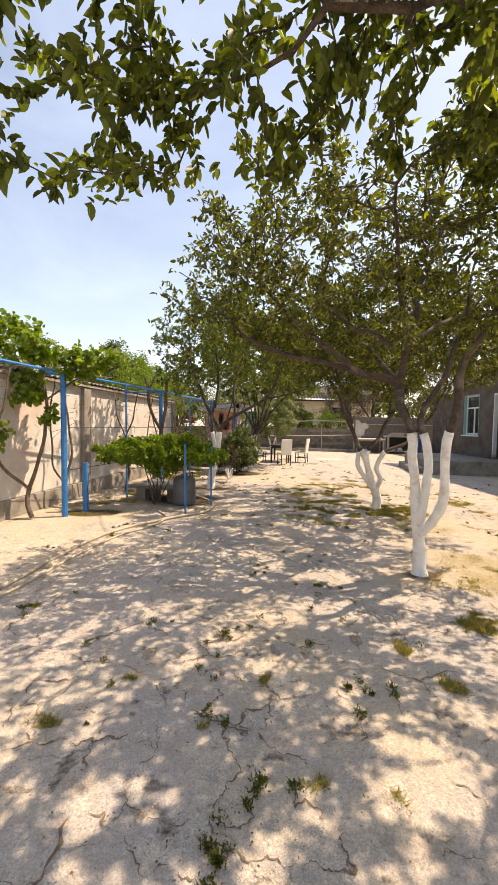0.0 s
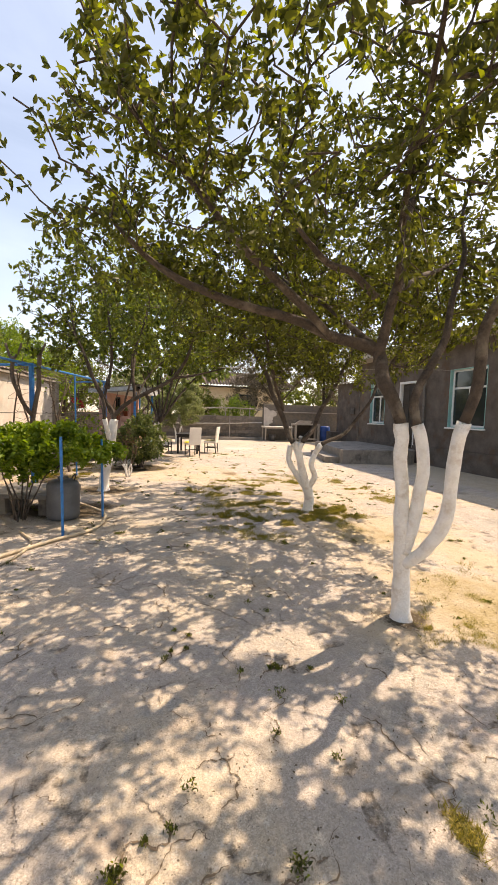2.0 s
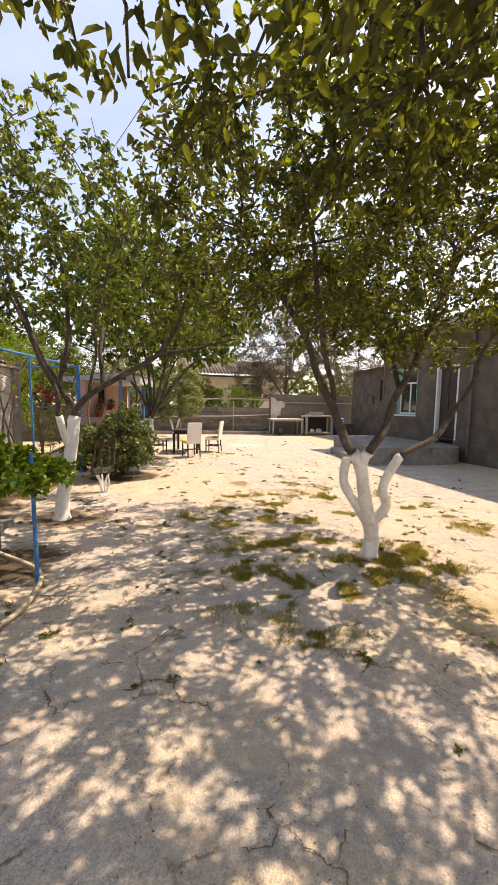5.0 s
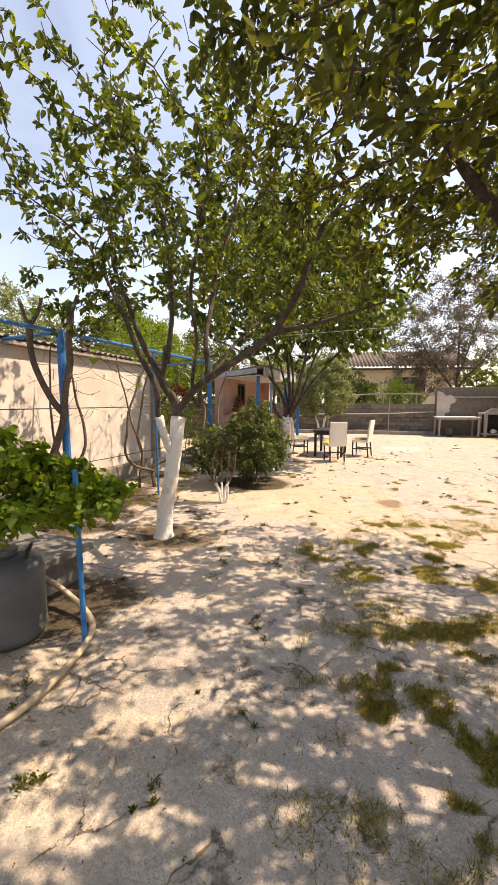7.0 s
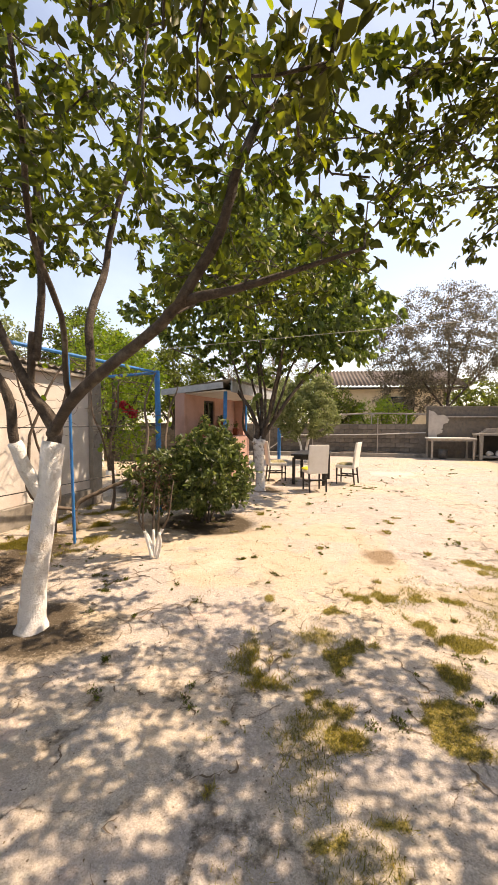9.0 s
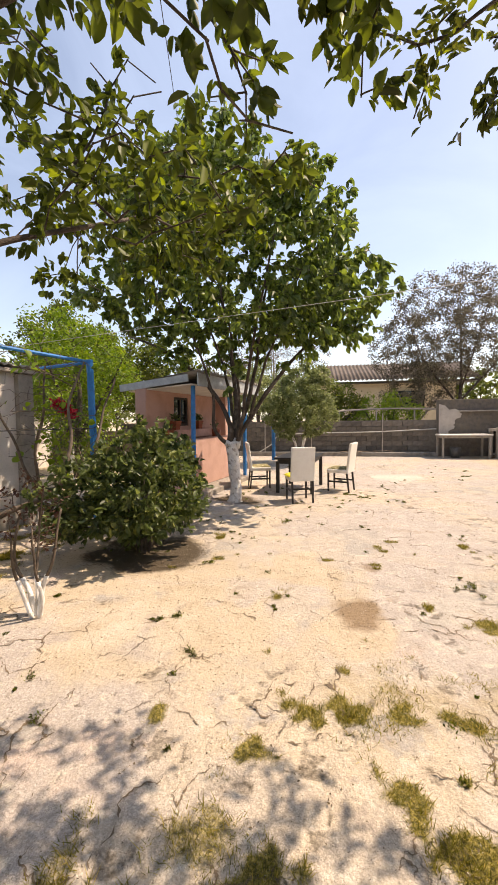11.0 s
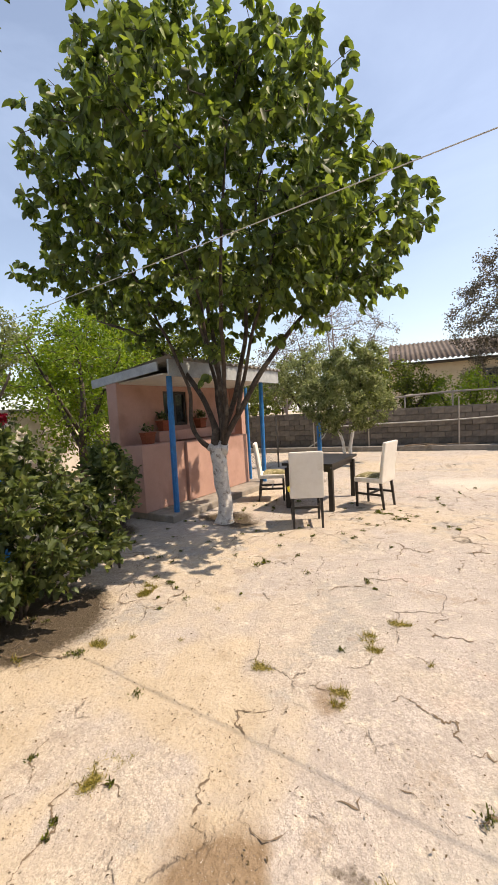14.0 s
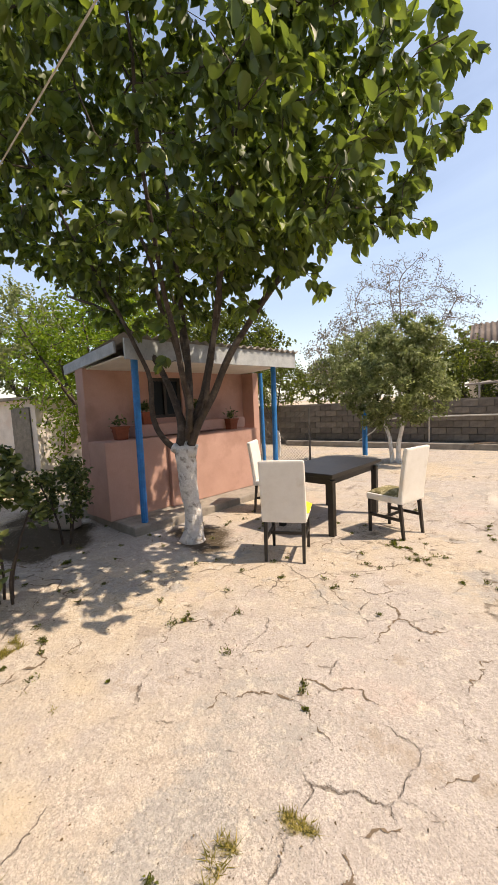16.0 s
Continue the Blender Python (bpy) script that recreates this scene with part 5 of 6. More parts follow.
# ---- furniture under the tree ----
def dining_chair(x, y, rz, label, group):
    """Tall-backed chair facing +y before the turn; cushion on the seat."""
    c = thing("dining_chair", label, "chair", x, y, 0, rz, group=group)
    for lx, ly in ((-0.19, -0.19), (0.19, -0.19), (-0.19, 0.20), (0.19, 0.20)):
        back = -0.05 if ly < 0 else 0.0
        part("leg", tube([(lx, ly + back, 0, 0.02), (lx, ly, 0.44, 0.026)], 4), BLACK_WOOD, c)
    for sx in (-0.19, 0.19):
        part("stretcher", box(sx - 0.012, sx + 0.012, -0.2, 0.2, 0.20, 0.235, 0.003), BLACK_WOOD, c)
    part("stretcher", box(-0.19, 0.19, -0.012, 0.012, 0.205, 0.235, 0.003), BLACK_WOOD, c)
    part("seat", box(-0.225, 0.225, -0.21, 0.23, 0.40, 0.475, 0.02), CREAM_CLOTH, c)
    bm = box(-0.225, 0.225, -0.24, -0.185, 0.40, 1.03, 0.022)
    bmesh.ops.subdivide_edges(bm, edges=[e for e in bm.edges if abs(e.verts[0].co.z - e.verts[1].co.z) > 0.3], cuts=5)
    for v in bm.verts:
        v.co.y -= max(0, v.co.z - 0.45) ** 1.2 * 0.14
    part("backrest", bm, CREAM_CLOTH, c, smooth=False)
    return c


def cushion(x, y, rz, label, mat=CUSHION, size=1.0):
    bm = bmesh.new()
    bmesh.ops.create_grid(bm, x_segments=10, y_segments=10, size=0.2)
    top = bm.verts[:]
    for v in top:
        e = max(abs(v.co.x), abs(v.co.y)) / 0.2
        v.co.z = 0.05 * (1 - e ** 4) + 0.006 * noise.noise(v.co * 14)
    ex = bmesh.ops.extrude_face_region(bm, geom=bm.faces[:])
    for v in [g for g in ex["geom"] if isinstance(g, bmesh.types.BMVert)]:
        v.co.z = -0.001
    bmesh.ops.recalc_face_normals(bm, faces=bm.faces[:])
    for v in bm.verts:
        v.co.x *= size
        v.co.y *= 0.5 * (1 + 1 / size)
    ob = part("seat_cushion", bm, mat, None, smooth=True)
    ob.matrix_world = pose(x, y, 0.477, 0, 0, rz)
    tagged(ob, label, "cushion", group="seat cushions")


CH = "chairs round the garden table"
dining_chair(1.42, 15.50, 17, "cream upholstered dining chair with black legs, its back to the yard", CH)
dining_chair(2.27, 16.62, 67, "cream upholstered dining chair with black legs and a cushion", CH)
dining_chair(0.50, 16.92, -75, "cream upholstered dining chair under the tree", CH)
cushion(1.40, 15.55, 17, "yellow flowered cushion with a loose frill on a chair", YELLOW_CLOTH, 1.22)
cushion(2.24, 16.63, 67, "flat olive patterned seat cushion on a chair")
cushion(0.54, 16.93, -75, "dark patterned seat cushion on a chair")
tabl = thing("dining_table", "black painted wooden dining table with square legs", "table", 1.42, 16.80, 0, -10.5)
part("tabletop", box(-0.42, 0.42, -0.66, 0.66, 0.70, 0.745, 0.006), BLACK_WOOD, tabl)
part("apron", box(-0.36, 0.36, -0.6, 0.6, 0.61, 0.698, 0.004), BLACK_WOOD, tabl)
for lx in (-0.36, 0.36):
    for ly in (-0.58, 0.58):
        part("leg", box(lx - 0.035, lx + 0.035, ly - 0.035, ly + 0.035, 0, 0.66, 0.004), BLACK_WOOD, tabl)


# bare pruned vines by the outbuilding wall
for vx, vy, lean, vs in ((-3.5, 5.1, 0.25, 51), (-3.25, 6.9, -0.15, 52), (-2.75, 8.6, 0.2, 53), (-2.5, 10.3, -0.2, 54), (-2.2, 11.6, 0.15, 55), (-2.05, 12.9, 0.1, 56)):
    tree("grape_vine", "bare pruned grape vine with tangled brown stems", "vine", vx, vy,
         [[(0, 0, -0.05, 0.036), (lean * 0.4, 0.05, 0.45, 0.03), (-lean * 0.3, 0.1, 1.0, 0.026), (lean * 0.6, 0.15, 1.7, 0.02), (lean, 0.2, 2.3, 0.014)],
          [(lean * 0.3, 0.04, 0.4, 0.022), (lean * 0.8, -0.25, 0.9, 0.02), (lean * 0.2, -0.5, 1.6, 0.016), (-lean * 0.4, -0.6, 2.2, 0.011)]],
         [(0, -0.1, 1.7, 0.3, 0.8, 0.7), (0.1, 0.1, 2.35, 0.6, 1.0, 0.16)], 150, 3, 0.07, 0.9, LEAF_BRIGHT, vs, bark=OLD_VINE, flare=False, tip=0.003, cap=0.009, step=0.14, kill=0.17, hollow=0.1, gaps=0.2, near_tips=0.1, group="grape vines")
# ---- things in the yard ----
def pot(x, y, z, rz, plant, seed):
    """A tapered rectangular clay pot with a small plant."""
    rng = np.random.default_rng(seed)
    p = thing("flower_pot", "tapered brown clay flower pot on the counter", "flower pot", x, y, z, rz, group="clay flower pots")
    bm = box(-0.10, 0.10, -0.08, 0.08, 0, 0.17, 0.008)
    for v in bm.verts:
        k = 0.76 + 0.24 * v.co.z / 0.17
        v.co.x *= k
        v.co.y *= k
    part("pot_body", bm, TERRACOTTA, p)
    part("rim", box(-0.11, 0.11, -0.09, 0.09, 0.16, 0.188, 0.006), TERRACOTTA, p)
    part("rib", box(-0.098, 0.098, -0.08, 0.08, 0.115, 0.13, 0.004), TERRACOTTA, p)
    n = plant
    pl = rng.normal(0, 1, (n, 3)) * np.array((0.055, 0.045, 0.04)) + np.array((0, 0, 0.245))
    green = link_mesh("plant", leaves_mesh("plant", pl, rng.normal(0, 1, (n, 3)) + np.array((0, 0, 0.7)), 0.06, 0.55, rng), LEAF_ROSE, p, "small green pot plant")
    tagged(green, "small green pot plant", kind="stuff")


def in_booth(x, y, z):
    v = BOOTH.matrix_world @ Vector((x, y, z))
    return v.x, v.y, v.z


pot(*in_booth(-0.24, 0.36, 1.162), 70, 40, 61)
pot(*in_booth(-0.36, 0.85, 1.342), 78, 90, 62)
pot(*in_booth(-0.36, 1.85, 1.342), 78, 110, 63)
pot(*in_booth(-0.20, 2.45, 1.142), 80, 60, 64)

can = thing("jerrycan", "pale plastic canister on the earth beside the booth", "canister", -1.72, 15.02, 0.0, 20)
bm = box(-0.2, 0.2, -0.1, 0.1, 0.0, 0.26, 0.05)
part("body", bm, LIME_PATCH, can, smooth=True)
part("handle", tube(smooth_path([(-0.1, 0, 0.25, 0.014), (-0.08, 0, 0.31, 0.014), (0.05, 0, 0.31, 0.014), (0.08, 0, 0.25, 0.014)], 4), 6), LIME_PATCH, can)

# barrel, slab and hoses by the currant bed
bar = thing("water_barrel", "grey ribbed plastic water barrel on the ground", "barrel", -1.24, 7.46, 0, 0)
prof = [(0.0, 0.20), (0.03, 0.215)]
for k in range(7):
    prof += [(0.08 + k * 0.05, 0.222), (0.10 + k * 0.05, 0.215)]
prof += [(0.46, 0.22), (0.52, 0.19), (0.55, 0.12)]
part("body", tube([(0, 0, z, r) for z, r in prof], 26), GREY_PLASTIC, bar, smooth=True)
part("cap", tube([(0.0, 0.0, 0.552, 0.07), (0.0, 0.0, 0.59, 0.07)], 16), GREY_PLASTIC, bar)
part("handle", tube(smooth_path([(0.1, 0.05, 0.54, 0.01), (0.13, 0.07, 0.60, 0.01), (0.16, 0.02, 0.60, 0.01), (0.15, -0.02, 0.53, 0.01)], 4), 6), DARK_CABLE, bar)
sl = thing("stone_slab", "grey stone slab laid as a low bench on blocks", "bench", -1.62, 7.95, 0, -14)
part("slab_top", box(-0.72, 0.36, -0.42, 0.5, 0.25, 0.315, 0.012), SLAB, sl)
for bx in (-0.52, 0.16):
    part("support_block", box(bx - 0.1, bx + 0.1, -0.26, 0.42, -0.03, 0.247, 0.01), SHADED_CONCRETE, sl)


def hose(name, label, pts, r):
    t = thing(name, label, "hose", group="garden hoses")
    part("pipe", tube(smooth_path([(*p, r) for p in pts], 8), 8), HOSE, t, smooth=True)


hose("garden_hose", "dusty pale garden hose lying across the yard", [(-2.7, 2.0, 0.02), (-2.25, 3.5, 0.022), (-2.15, 4.3, 0.02), (-1.9, 5.35, 0.02), (-1.25, 6.22, 0.022), (-0.76, 6.72, 0.022), (-0.66, 7.2, 0.024), (-0.74, 7.6, 0.03), (-1.05, 7.82, 0.10), (-1.35, 7.9, 0.2)], 0.021)
hose("garden_hose", "thin pale hose lying beside the currant bed", [(-2.5, 2.0, 0.016), (-2.1, 3.5, 0.016), (-1.98, 4.3, 0.016), (-1.75, 5.2, 0.016), (-1.42, 5.75, 0.016), (-1.35, 6.3, 0.016), (-1.6, 6.8, 0.016)], 0.014)

# work tables before the tall wall
wt = thing("work_table", "long light topped work table with pipe legs", "table", 7.35, 23.75, 0, -1)
part("tabletop", box(-0.88, 0.88, -0.4, 0.4, 0.84, 0.89, 0.006), WHITE_BOARD, wt)
part("apron", box(-0.84, 0.84, -0.36, 0.36, 0.76, 0.838, 0.004), GREY_WOOD, wt)
for lx in (-0.8, 0.8):
    for ly in (-0.34, 0.34):
        part("leg", box(lx - 0.035, lx + 0.035, ly - 0.035, ly + 0.035, 0, 0.78, 0.004), GREY_WOOD, wt)
bk = thing("bucket", "dull metal bucket under the work table", "bucket", 7.1, 23.8, 0, 0)
part("body", tube([(0, 0, 0.0, 0.15), (0, 0, 0.4, 0.2)], 18), RUSTY_STEEL, bk, smooth=True)
wb = thing("workbench", "heavy wooden workbench with a lower shelf", "workbench", 9.2, 23.78, 0, -1)
part("benchtop", box(-0.82, 0.82, -0.38, 0.38, 1.0, 1.08, 0.006), GREY_WOOD, wb)
part("lower_shelf", box(-0.8, 0.8, -0.34, 0.34, 0.10, 0.16, 0.006), GREY_WOOD, wb)
for lx in (-0.74, 0.74):
    for ly in (-0.3, 0.3):
        part("leg", box(lx - 0.06, lx + 0.06, ly - 0.06, ly + 0.06, 0, 0.998, 0.006), GREY_WOOD, wb)
part("back_panel", box(-0.68, 0.68, 0.26, 0.3, 0.163, 0.99, 0.004), DARK_WOOD, wb)
for k in range(4):
    bd = thing("board", "weathered plank stacked on the workbench", "plank", 9.05 + 0.03 * k, 23.8, 1.082 + 0.05 * k, -1 + 2 * k, group="planks on the workbench")
    part("plank", box(-0.5 + 0.05 * k, 0.45, -0.12, 0.12, 0.0, 0.045, 0.004), GREY_WOOD, bd)
for sx, sc in ((8.85, 0.8), (9.25, 1.0)):
    sk = thing("sack", "small crumpled white sack on the bench shelf", "sack", sx, 23.65, 0.162, 0, group="sacks on the bench")
    bm = bmesh.new()
    bmesh.ops.create_icosphere(bm, subdivisions=3, radius=0.16 * sc)
    for v in bm.verts:
        v.co *= 1 + 0.3 * noise.noise(v.co * 9 + Vector((sx, 0, 0)))
        v.co.z = max(v.co.z * 0.8 + 0.09, 0.0)
    part("bag", bm, WHITE_BOARD, sk, smooth=True)
bb = thing("plastic_drum", "blue plastic drum standing by the workbench", "drum", 10.5, 23.75, 0, 0)
part("body", tube([(0, 0, 0, 0.27), (0, 0, 0.06, 0.3), (0, 0, 0.3, 0.3), (0, 0, 0.32, 0.31), (0, 0, 0.34, 0.3), (0, 0, 0.62, 0.3), (0, 0, 0.64, 0.31), (0, 0, 0.66, 0.3), (0, 0, 0.9, 0.3), (0, 0, 0.95, 0.27)], 24), BLUE_PLASTIC, bb, smooth=True)
dr = thing("metal_cabinet", "dark rusty metal box standing by the annex", "box", 11.0 - 0.55, 22.6, 0, 0)
part("body", box(-0.25, 0.25, -0.3, 0.3, 0, 0.7, 0.01), RUSTY_STEEL, dr)

# stub post, pipe and poles along the back wall
sp = thing("steel_post", "short blue painted steel post by the back wall", "post", 0.32, 22.75, 0, 0)
part("post", tube([(0, 0, -0.1, 0.07), (0, 0, 1.27, 0.07)], 12), BLUE_PAINT, sp)
pp = thing("water_pipe", "long pale water pipe fixed along the block wall", "pipe", 0, 0, 0, 0)
part("pipe", tube(smooth_path([(-0.6, 24.55, 0.05, 0.022), (0.1, 24.62, 0.5, 0.022), (0.45, 24.68, 0.86, 0.022), (2.0, 24.62, 0.94, 0.022), (4.4, 24.52, 0.98, 0.022), (6.6, 24.42, 1.08, 0.022)], 6), 8), CABLE, pp, smooth=True)
for px in (-0.2, 1.75, 4.55):
    po = thing("thin_pole", "thin grey steel pole before the block wall", "pole", px, 24.55 - 0.045 * (px + 0.2), 0, 0, group="poles along the back wall")
    part("pole", line_tube((0, 0, -0.1), (0.01, 0, 1.72 if px > 1 else 1.4), 0.02), GREY_WOOD, po)
tl = thing("pipe_frame", "thin pipe frame above the neighbour's wall", "trellis", 0, 0, 0, 0)
for yy in (26.0, 26.9):
    part("pipe", tube(smooth_path([(2.6, yy, 1.85, 0.03), (5.0, yy, 1.95, 0.03), (9.0, yy, 1.85, 0.03)], 4), 6), GREY_WOOD, tl)
for k in range(4):
    part("pipe", line_tube((3.0 + 1.6 * k, 26.0, 1.88), (3.3 + 1.6 * k, 26.9, 1.95), 0.025, 6), GREY_WOOD, tl)
    part("pipe", line_tube((3.0 + 1.6 * k, 26.0, -0.1), (3.0 + 1.6 * k, 26.0, 1.9), 0.03, 6), GREY_WOOD, tl)
for k, (fx, fr) in enumerate(((3.3, 10), (3.55, -14), (3.9, 24), (4.6, 4))):
    lg = thing("firewood_stick", "dry grey stick lying on the curb", "stick", fx, 24.32, 0.185 + 0.02 * (k % 2), fr, group="dry sticks on the curb")
    part("stick", tube(smooth_path([(-0.4, 0, 0, 0.02), (0, 0.03, 0.012, 0.018), (0.45, 0, 0, 0.012)], 3), 6), PALE_BARK, lg)

cb = thing("washing_line", "pale cable stretched across the yard", "cable", 0, 0, 0, 0)
part("cable", tube([(x, 13.37 - 0.213 * x, 2.86 + 0.023 * x, 0.004) for x in np.linspace(-3.4, 8.9, 41)], 5), CABLE, cb)
for a, b in (((-4.7, 30.0, 12.2), (0.55, 10.0, 6.4)), ((-1.7, 30.0, 12.2), (1.6, 10.0, 6.4))):
    wr = thing("power_line", "thin dark power line high over the yard", "cable", 0, 0, 0, 0, group="overhead wires")
    a, b = Vector(a), Vector(b)
    end = b + (b - a) * 1.2
    part("wire", tube([(*a.lerp(end, i / 20), 0.007) for i in range(21)], 5), DARK_CABLE, wr)

# ---- what lies beyond ----
FAR = thing("neighbour_house", "cream plastered neighbour house with a ribbed brown roof", "house", 7.2, 36.0, 0, 0, kind="structure")
part("wall", wall_with_holes(-0.0, 9.0, -0.1, 3.9, [(2.0, 3.6, 2.35, 3.3)], 0.3), FAR_PLASTER, FAR).matrix_local = Matrix.Rotation(radians(90), 4, "Z") @ Matrix.Translation((0, -4.2, 0))
wf = thing("far_window", "dark framed window of the neighbour house", "window", 7.2, 36.0, 0, 0, kind="structure")
part("pane", box(0.2, 2.2, -0.18, -0.16, 2.3, 3.35), GLASS, wf)
part("window_frame", box(0.55, 2.25, -0.2, -0.185, 2.78, 2.83), DARK_WOOD, wf)
part("window_frame", box(1.37, 1.43, -0.205, -0.188, 2.3, 3.35), DARK_WOOD, wf)
part("eave", box(-4.7, 5.4, -0.55, 6.5, 3.903, 4.02), DARK_WOOD, FAR)
fr = link_mesh("roof_sheet", wavy_sheet(10.3, 4.0, 1.55, wave=0.28, amp=0.05), ROOF_TILE, FAR, smooth=True)
fr.matrix_local = Matrix.Translation((5.5, 3.3, 5.66)) @ Matrix.Rotation(radians(180), 4, "Z")

SHED = thing("far_shed", "low pinkish tan shed with a grey door", "shed", -7.2, 17.9, 0, 6, kind="structure")
part("wall", box(-7.0, 0.0, 0.0, 4.0, -0.1, 1.95, 0.01), PLASTER_TAN, SHED)
part("door", box(-0.95, -0.2, -0.05, -0.003, 0.0, 1.75, 0.01), RUSTY_STEEL, SHED)
part("roof", box(-7.2, 0.25, -0.25, 4.2, 1.953, 2.03, 0.01), ASBESTOS, SHED)
LOW = thing("side_wall", "low grey block wall behind the vines", "wall", -12.5, 20.95, 0, 0, kind="structure")
part("core", box(0, 10.0, 0.03, 0.17, -0.1, 1.2), MORTAR, LOW)


def far_tree(name, label, x, y, h, r, mat, seed, leaves=4200, size=0.12, bark=BARK, white=0.0, base=0.35, gaps=0.42, tip=0.008, twigs=420):
    tree(name, label, "tree", x, y,
         [[(0, 0, -0.4, 0.13), (0.05, 0, h * 0.25, 0.11), (0.1, 0.1, h * 0.5, 0.07), (0.0, 0.1, h * 0.85, 0.02)], [(0.03, 0, h * 0.22, 0.08), (-r * 0.4, 0.1, h * 0.5, 0.05), (-r * 0.6, 0.1, h * 0.75, 0.02)],
          [(0.03, 0, h * 0.25, 0.08), (r * 0.45, -0.1, h * 0.5, 0.05), (r * 0.7, 0, h * 0.7, 0.02)], [(0.05, 0, h * 0.3, 0.06), (0.1, -r * 0.5, h * 0.6, 0.03), (0.1, -r * 0.7, h * 0.75, 0.015)]],
         [(0, 0, h * (0.5 + base / 2), r * 0.85, r * 0.85, h * (0.5 - base / 2)), (-r * 0.4, 0, h * 0.55, r * 0.65, r * 0.7, h * 0.22), (r * 0.4, 0, h * 0.6, r * 0.65, r * 0.7, h * 0.22)],
         twigs, leaves, size, 0.6, mat, seed, paint=white, bark=bark, step=0.3, kill=0.4, tip=tip, cap=0.05, near_tips=0.35, gaps=gaps, group="trees beyond the yard")


G = "leafy green tree beyond the yard"
far_tree("walnut_tree", G + " with a whitewashed trunk", -5.6, 19.2, 5.2, 2.3, LEAF_BRIGHT, 71, 9000, 0.10, white=1.1, base=0.2)
far_tree("walnut_tree", G + " close behind the booth", -4.3, 17.4, 4.3, 1.9, LEAF_BRIGHT, 70, 7000, 0.09, base=0.05)
far_tree("walnut_tree", G, -7.8, 22.6, 6.2, 2.6, LEAF_CHERRY, 72, 10000, 0.14)
far_tree("walnut_tree", G, -11.5, 20.0, 6.5, 2.7, LEAF_PALE, 73, 9000, 0.14)
far_tree("walnut_tree", G, -4.6, 24.0, 5.2, 2.2, LEAF_CHERRY, 74, 10000, 0.13)
far_tree("walnut_tree", G, -9.5, 28.0, 7.0, 3.2, LEAF_CHERRY, 75, 6000, 0.15)
far_tree("walnut_tree", G, -14.5, 15.0, 5.8, 2.8, LEAF_CHERRY, 76, 6000, 0.15)
far_tree("walnut_tree", G, -1.0, 28.2, 4.6, 2.3, LEAF_PALE, 77, 9000, 0.12)
far_tree("walnut_tree", "low bright hedge tree over the wall", 5.4, 27.6, 2.9, 1.9, LEAF_BRIGHT, 78, 5000, 0.10, base=0.1)
far_tree("walnut_tree", "dark leafy tree over the wall", 3.0, 28.6, 3.6, 1.7, LEAF_CHERRY, 79, 7000, 0.11, base=0.15)
GREY = "tall thinly leaved grey tree beyond the wall"
far_tree("ash_tree", GREY, 9.3, 29.6, 9.3, 4.4, LEAF_GREY, 81, 30000, 0.10, BARK, gaps=0.38, tip=0.009, twigs=2100)
far_tree("ash_tree", GREY, 14.0, 28.0, 7.5, 3.2, LEAF_GREY, 82, 16000, 0.09, BARK, gaps=0.45, tip=0.009, twigs=1100)
far_tree("ash_tree", GREY, 7.6, 30.8, 5.2, 2.2, LEAF_GREY, 83, 8000, 0.09, GREY_BARK, gaps=0.45, twigs=700)
far_tree("ash_tree", GREY, -0.6, 33.0, 8.6, 3.7, LEAF_GREY, 84, 7000, 0.075, GREY_BARK, gaps=0.3, tip=0.008, twigs=2000)
far_tree("ash_tree", GREY, -4.0, 35.0, 6.6, 3.0, LEAF_GREY, 85, 3000, 0.13, GREY_BARK, twigs=800)
for k in range(16):
    far_tree("walnut_tree", "distant tree behind the neighbouring yards", -34 + 5.2 * k + 2.0 * math.sin(k * 2.3), 50 + 6 * math.sin(k * 1.7), 6.5 + 1.6 * math.sin(k * 3.1), 3.6, LEAF_CHERRY if k % 3 else LEAF_PALE, 90 + k, 2600, 0.34, base=0.1)

# red climbing rose behind the trellis
bush("climbing_rose", "climbing rose with pale bare stems", "rose bush", -2.15, 13.9, 4, [(0, 0, 1.2, 0.35, 0.3, 0.6), (0.1, 0, 1.7, 0.25, 0.25, 0.25)], 140, 420, 0.06, 0.6, LEAF_ROSE, 41, bark=PALE_BARK, step=0.12, kill=0.16)
rngr = np.random.default_rng(5)
n = 420
cl = np.array([(0, 0, 0), (0.10, 0.02, -0.08), (-0.08, -0.03, 0.06)])[rngr.integers(0, 3, n)]
fl = link_mesh("rose_blossom", leaves_mesh("rose_blossom", cl + rngr.normal(0, 0.038, (n, 3)), rngr.normal(0, 1, (n, 3)), 0.05, 0.8, rngr), PETAL_RED)
fl.matrix_world = pose(-2.1, 13.7, 1.75)
tagged(fl, "cluster of crimson rose blossoms on the trellis", "flowers", kind="stuff")

# chain-link netting beside the booth
net = thing("chain_link_fence", "rusty chain-link netting between thin posts", "fence", -3.2, 20.6, 0, 4)
bm = bmesh.new()
for k in range(34):
    for sgn in (1, -1):
        x0 = 0.08 * k
        x1 = x0 + sgn * 1.2
        z0, z1 = 0.1, 1.3
        if x1 > 2.7:
            z1 = z0 + (2.7 - x0)
            x1 = 2.7
        if x1 < 0:
            z1 = z0 + x0
            x1 = 0
        if abs(x1 - x0) > 0.02:
            line_tube((x0, 0, z0), (x1, 0, z1), 0.004, 3, bm)
tagged(part("netting", bm, RUSTY_STEEL, net), kind="stuff")
for k in range(3):
    part("fence_post", line_tube((1.35 * k, 0, -0.1), (1.35 * k, 0, 1.4), 0.025), RUSTY_STEEL, net)

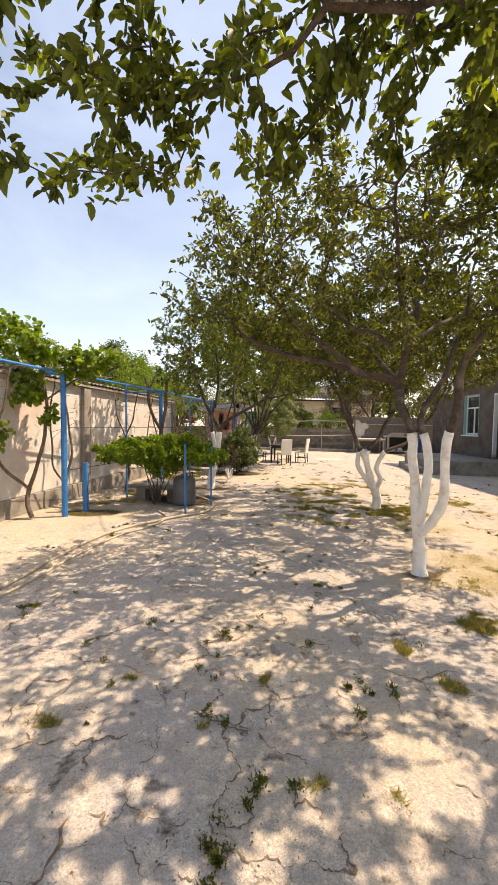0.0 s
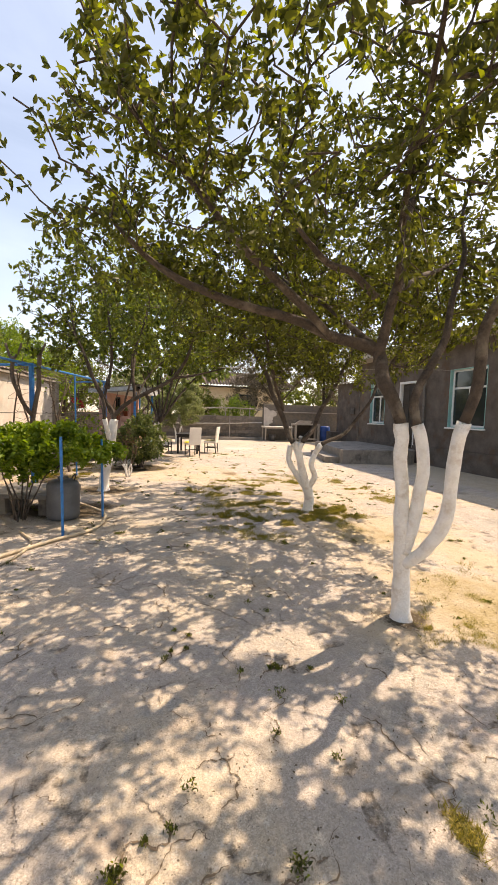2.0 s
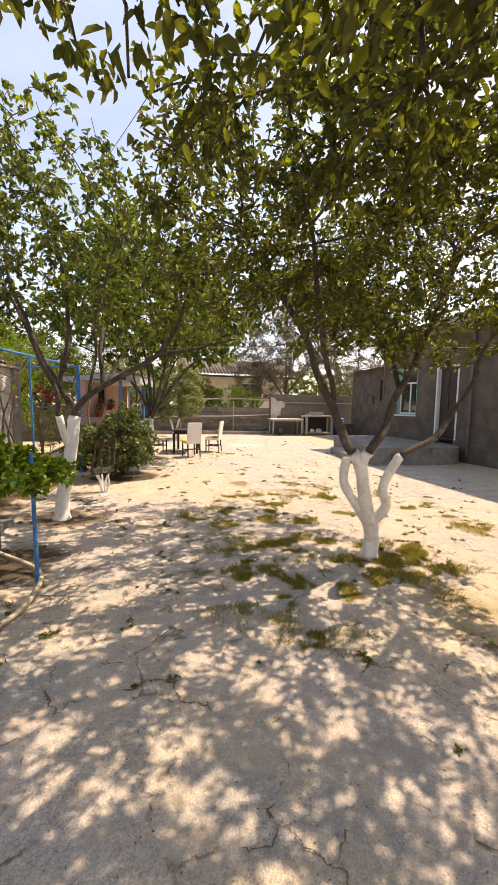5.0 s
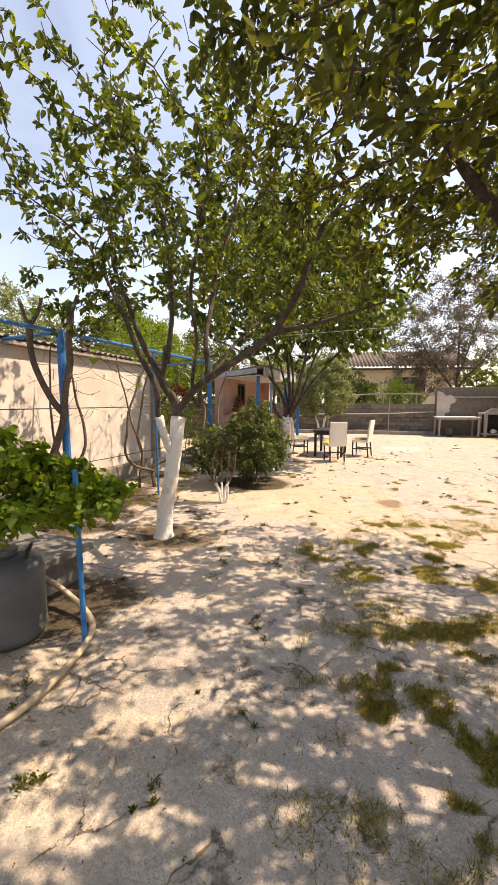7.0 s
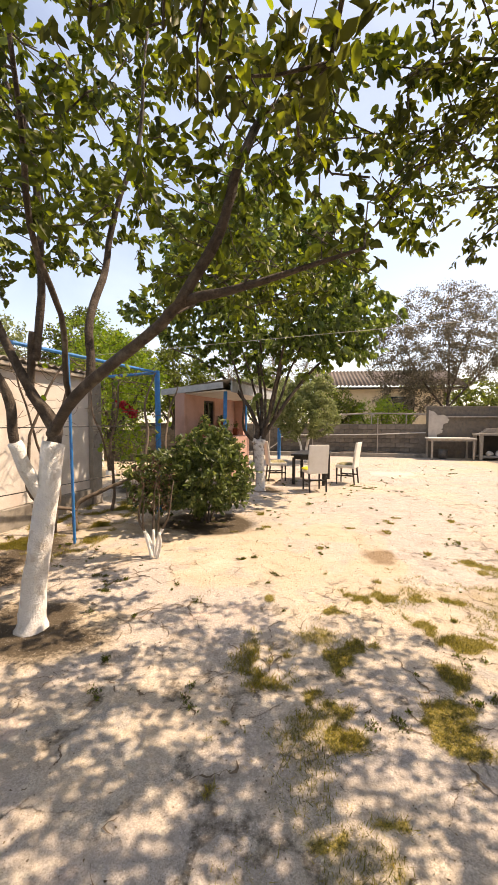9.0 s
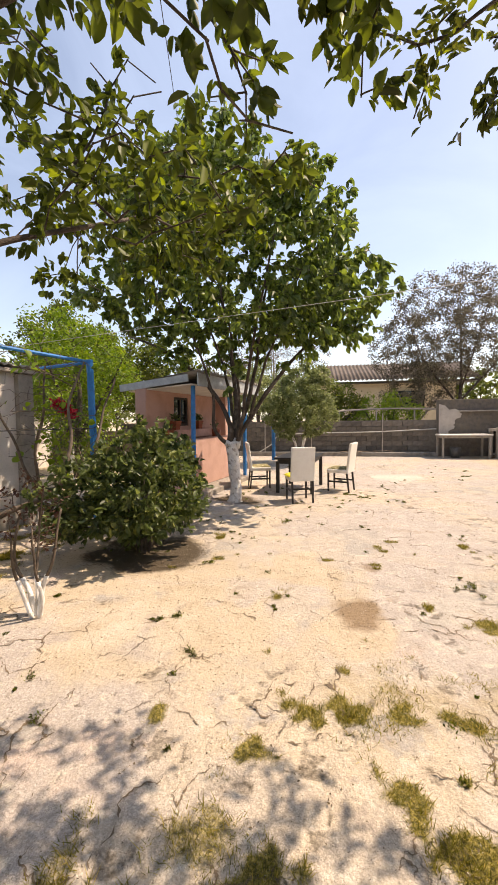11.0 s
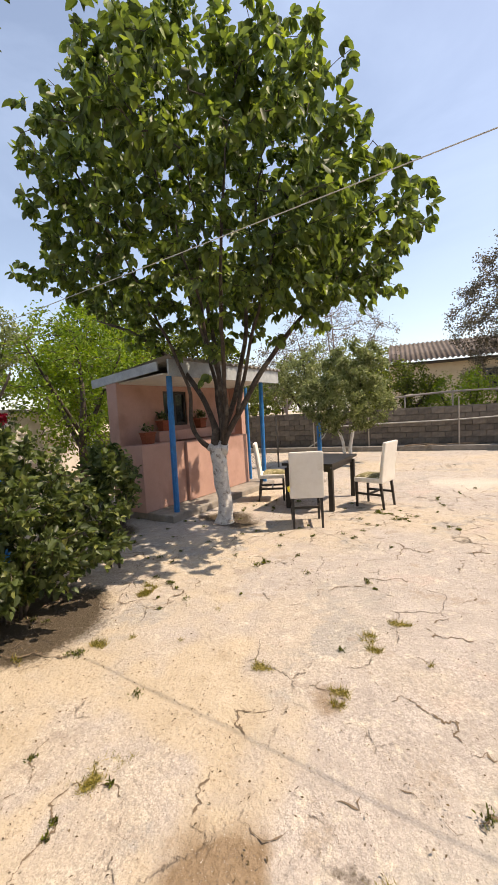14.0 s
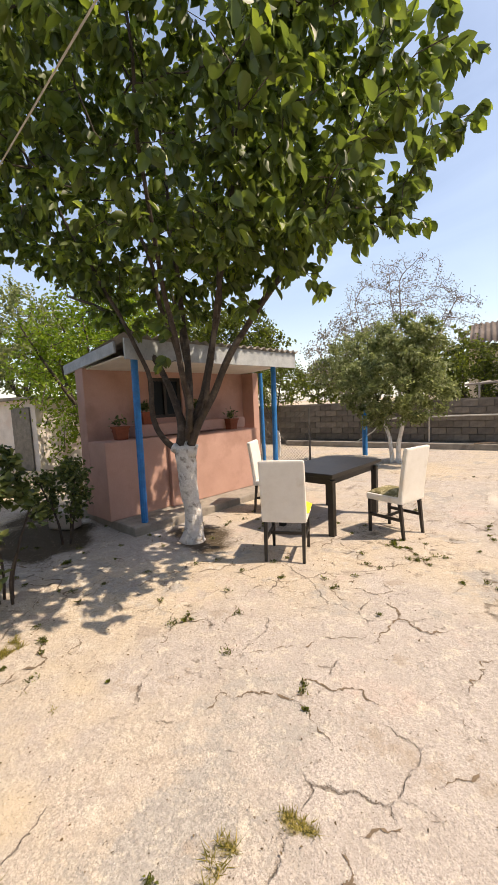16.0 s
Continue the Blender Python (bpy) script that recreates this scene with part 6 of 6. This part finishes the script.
# ---- weeds, grass and litter ----
def scattered(count, x0, x1, y0, y1, weight, seed):
    """Random places in a rectangle, kept by a weight in 0..1."""
    rng = np.random.default_rng(seed)
    out = np.empty((0, 2))
    while len(out) < count:
        p = np.stack([rng.uniform(x0, x1, 40000), rng.uniform(y0, y1, 40000)], 1)
        keep = rng.uniform(0, 1, len(p)) < weight(p[:, 0], p[:, 1])
        out = np.vstack([out, p[keep]])
    return out[:count]


def turf_weight(x, y):
    return np.clip(ground_masks(x, y)[2] * 1.2 - 0.12, 0, 1)


def grass():
    rng = np.random.default_rng(77)
    p = scattered(150000, -3.0, 5.4, 1.0, 14.5, turf_weight, 78)
    n = len(p)
    base = np.stack([p[:, 0], p[:, 1], np.full(n, -0.004)], 1)
    a = rng.uniform(0, 2 * np.pi, n)
    h = rng.uniform(0.008, 0.042, n)
    lean = rng.normal(0, 0.022, (n, 2))
    w = np.stack([np.cos(a), np.sin(a), np.zeros(n)], 1) * rng.uniform(0.0013, 0.0032, n)[:, None]
    tipv = base + np.stack([lean[:, 0], lean[:, 1], h], 1)
    v = np.stack([base - w, base + w, tipv], 1).reshape(-1, 3)
    ob = link_mesh("grass", array_mesh("grass", v, np.arange(3 * n).reshape(-1, 3)), GRASS)
    tagged(ob, "short dry olive grass in worn patches", "grass", kind="stuff")


def weeds():
    rng = np.random.default_rng(79)
    loose = np.stack([rng.uniform(-1.5, 5.0, 130), rng.uniform(1.5, 17.0, 130)], 1)
    along = np.array(CRACK_POINTS)
    along = along[value_noise(along[:, 0], along[:, 1], 91, 0.35) + rng.uniform(-0.15, 0.15, len(along)) > 0.62]
    along = along[rng.permutation(len(along))[:700]]
    p = np.vstack([along[:, :2], loose])
    n = 34
    size = np.concatenate([rng.uniform(0.3, 0.95, len(along)), rng.uniform(0.25, 1.0, len(loose)) ** 2 * 1.1])
    base = np.repeat(np.stack([p[:, 0], p[:, 1], np.zeros(len(p))], 1), n, 0)
    s = np.repeat(size, n)[:, None]
    a = rng.uniform(0, 2 * np.pi, len(base))
    way = np.stack([np.cos(a), np.sin(a), rng.uniform(0.3, 2.2, len(base))], 1)
    base = base + rng.normal(0, 0.022, (len(base), 3)) * np.array((1, 1, 0.0)) * s + np.array((0, 0, 1)) * np.abs(rng.normal(0, 0.012, (len(base), 1))) * s
    me = leaves_mesh("weeds", base, way, 0.019, 0.4, rng, 0.3, 0.0)
    ob = link_mesh("weeds", me, LEAF_PLUM)
    tagged(ob, "small weeds sprouting from the cracks in the yard", "weeds", kind="stuff")


def litter():
    rng = np.random.default_rng(81)
    w = lambda x, y: np.clip(0.05 + 0.9 * np.clip(value_noise(x, y, 61, 0.45) * value_noise(x, y, 62, 0.15) * 3 - 1.0, 0, 1) + ground_masks(x, y)[1] * 0.5, 0, 1)
    p = scattered(8000, -2.8, 5.2, 1.0, 15.5, w, 82)
    base = np.stack([p[:, 0], p[:, 1], rng.uniform(0.0, 0.012, len(p))], 1)
    a = rng.uniform(0, 2 * np.pi, len(base))
    way = np.stack([np.cos(a), np.sin(a), np.zeros(len(base))], 1)
    ob = link_mesh("leaf_litter", leaves_mesh("leaf_litter", base, way, 0.013, 0.6, rng, 0.25, 0.0), LITTER)
    tagged(ob, "dry leaf bits and crumbs strewn over the yard", "leaf litter", kind="stuff")


grass()
weeds()
litter()

# ---- blocks of the walls, one by one ----
def blocks(parent, length, rows, size, high, seed, y=0.0):
    """Courses of staggered blocks, a few shapes shared by all."""
    rng = random.Random(seed)
    shapes = []
    for k in range(5):
        bm = box(0.006, size - 0.006, 0, 0.05, 0.006, high - 0.006, 0.006)
        for v in bm.verts:
            v.co += Vector((0, rng.uniform(-0.006, 0.006), rng.uniform(-0.003, 0.003)))
        me = bpy.data.meshes.new("block")
        bm.to_mesh(me)
        bm.free()
        me.materials.append(BLOCK)
        shapes.append(me)
    for r in range(rows):
        n = int(length / size)
        for c in range(n):
            ob = new("block", rng.choice(shapes))
            ob.parent = parent
            ob.location = (c * size + (size / 2 if r % 2 else 0.0), y - 0.012 + rng.uniform(-0.006, 0.004), r * high)


blocks(BACK, 13.5, 7, 0.40, 0.2, 1)
blocks(LOW, 9.8, 6, 0.40, 0.2, 2)
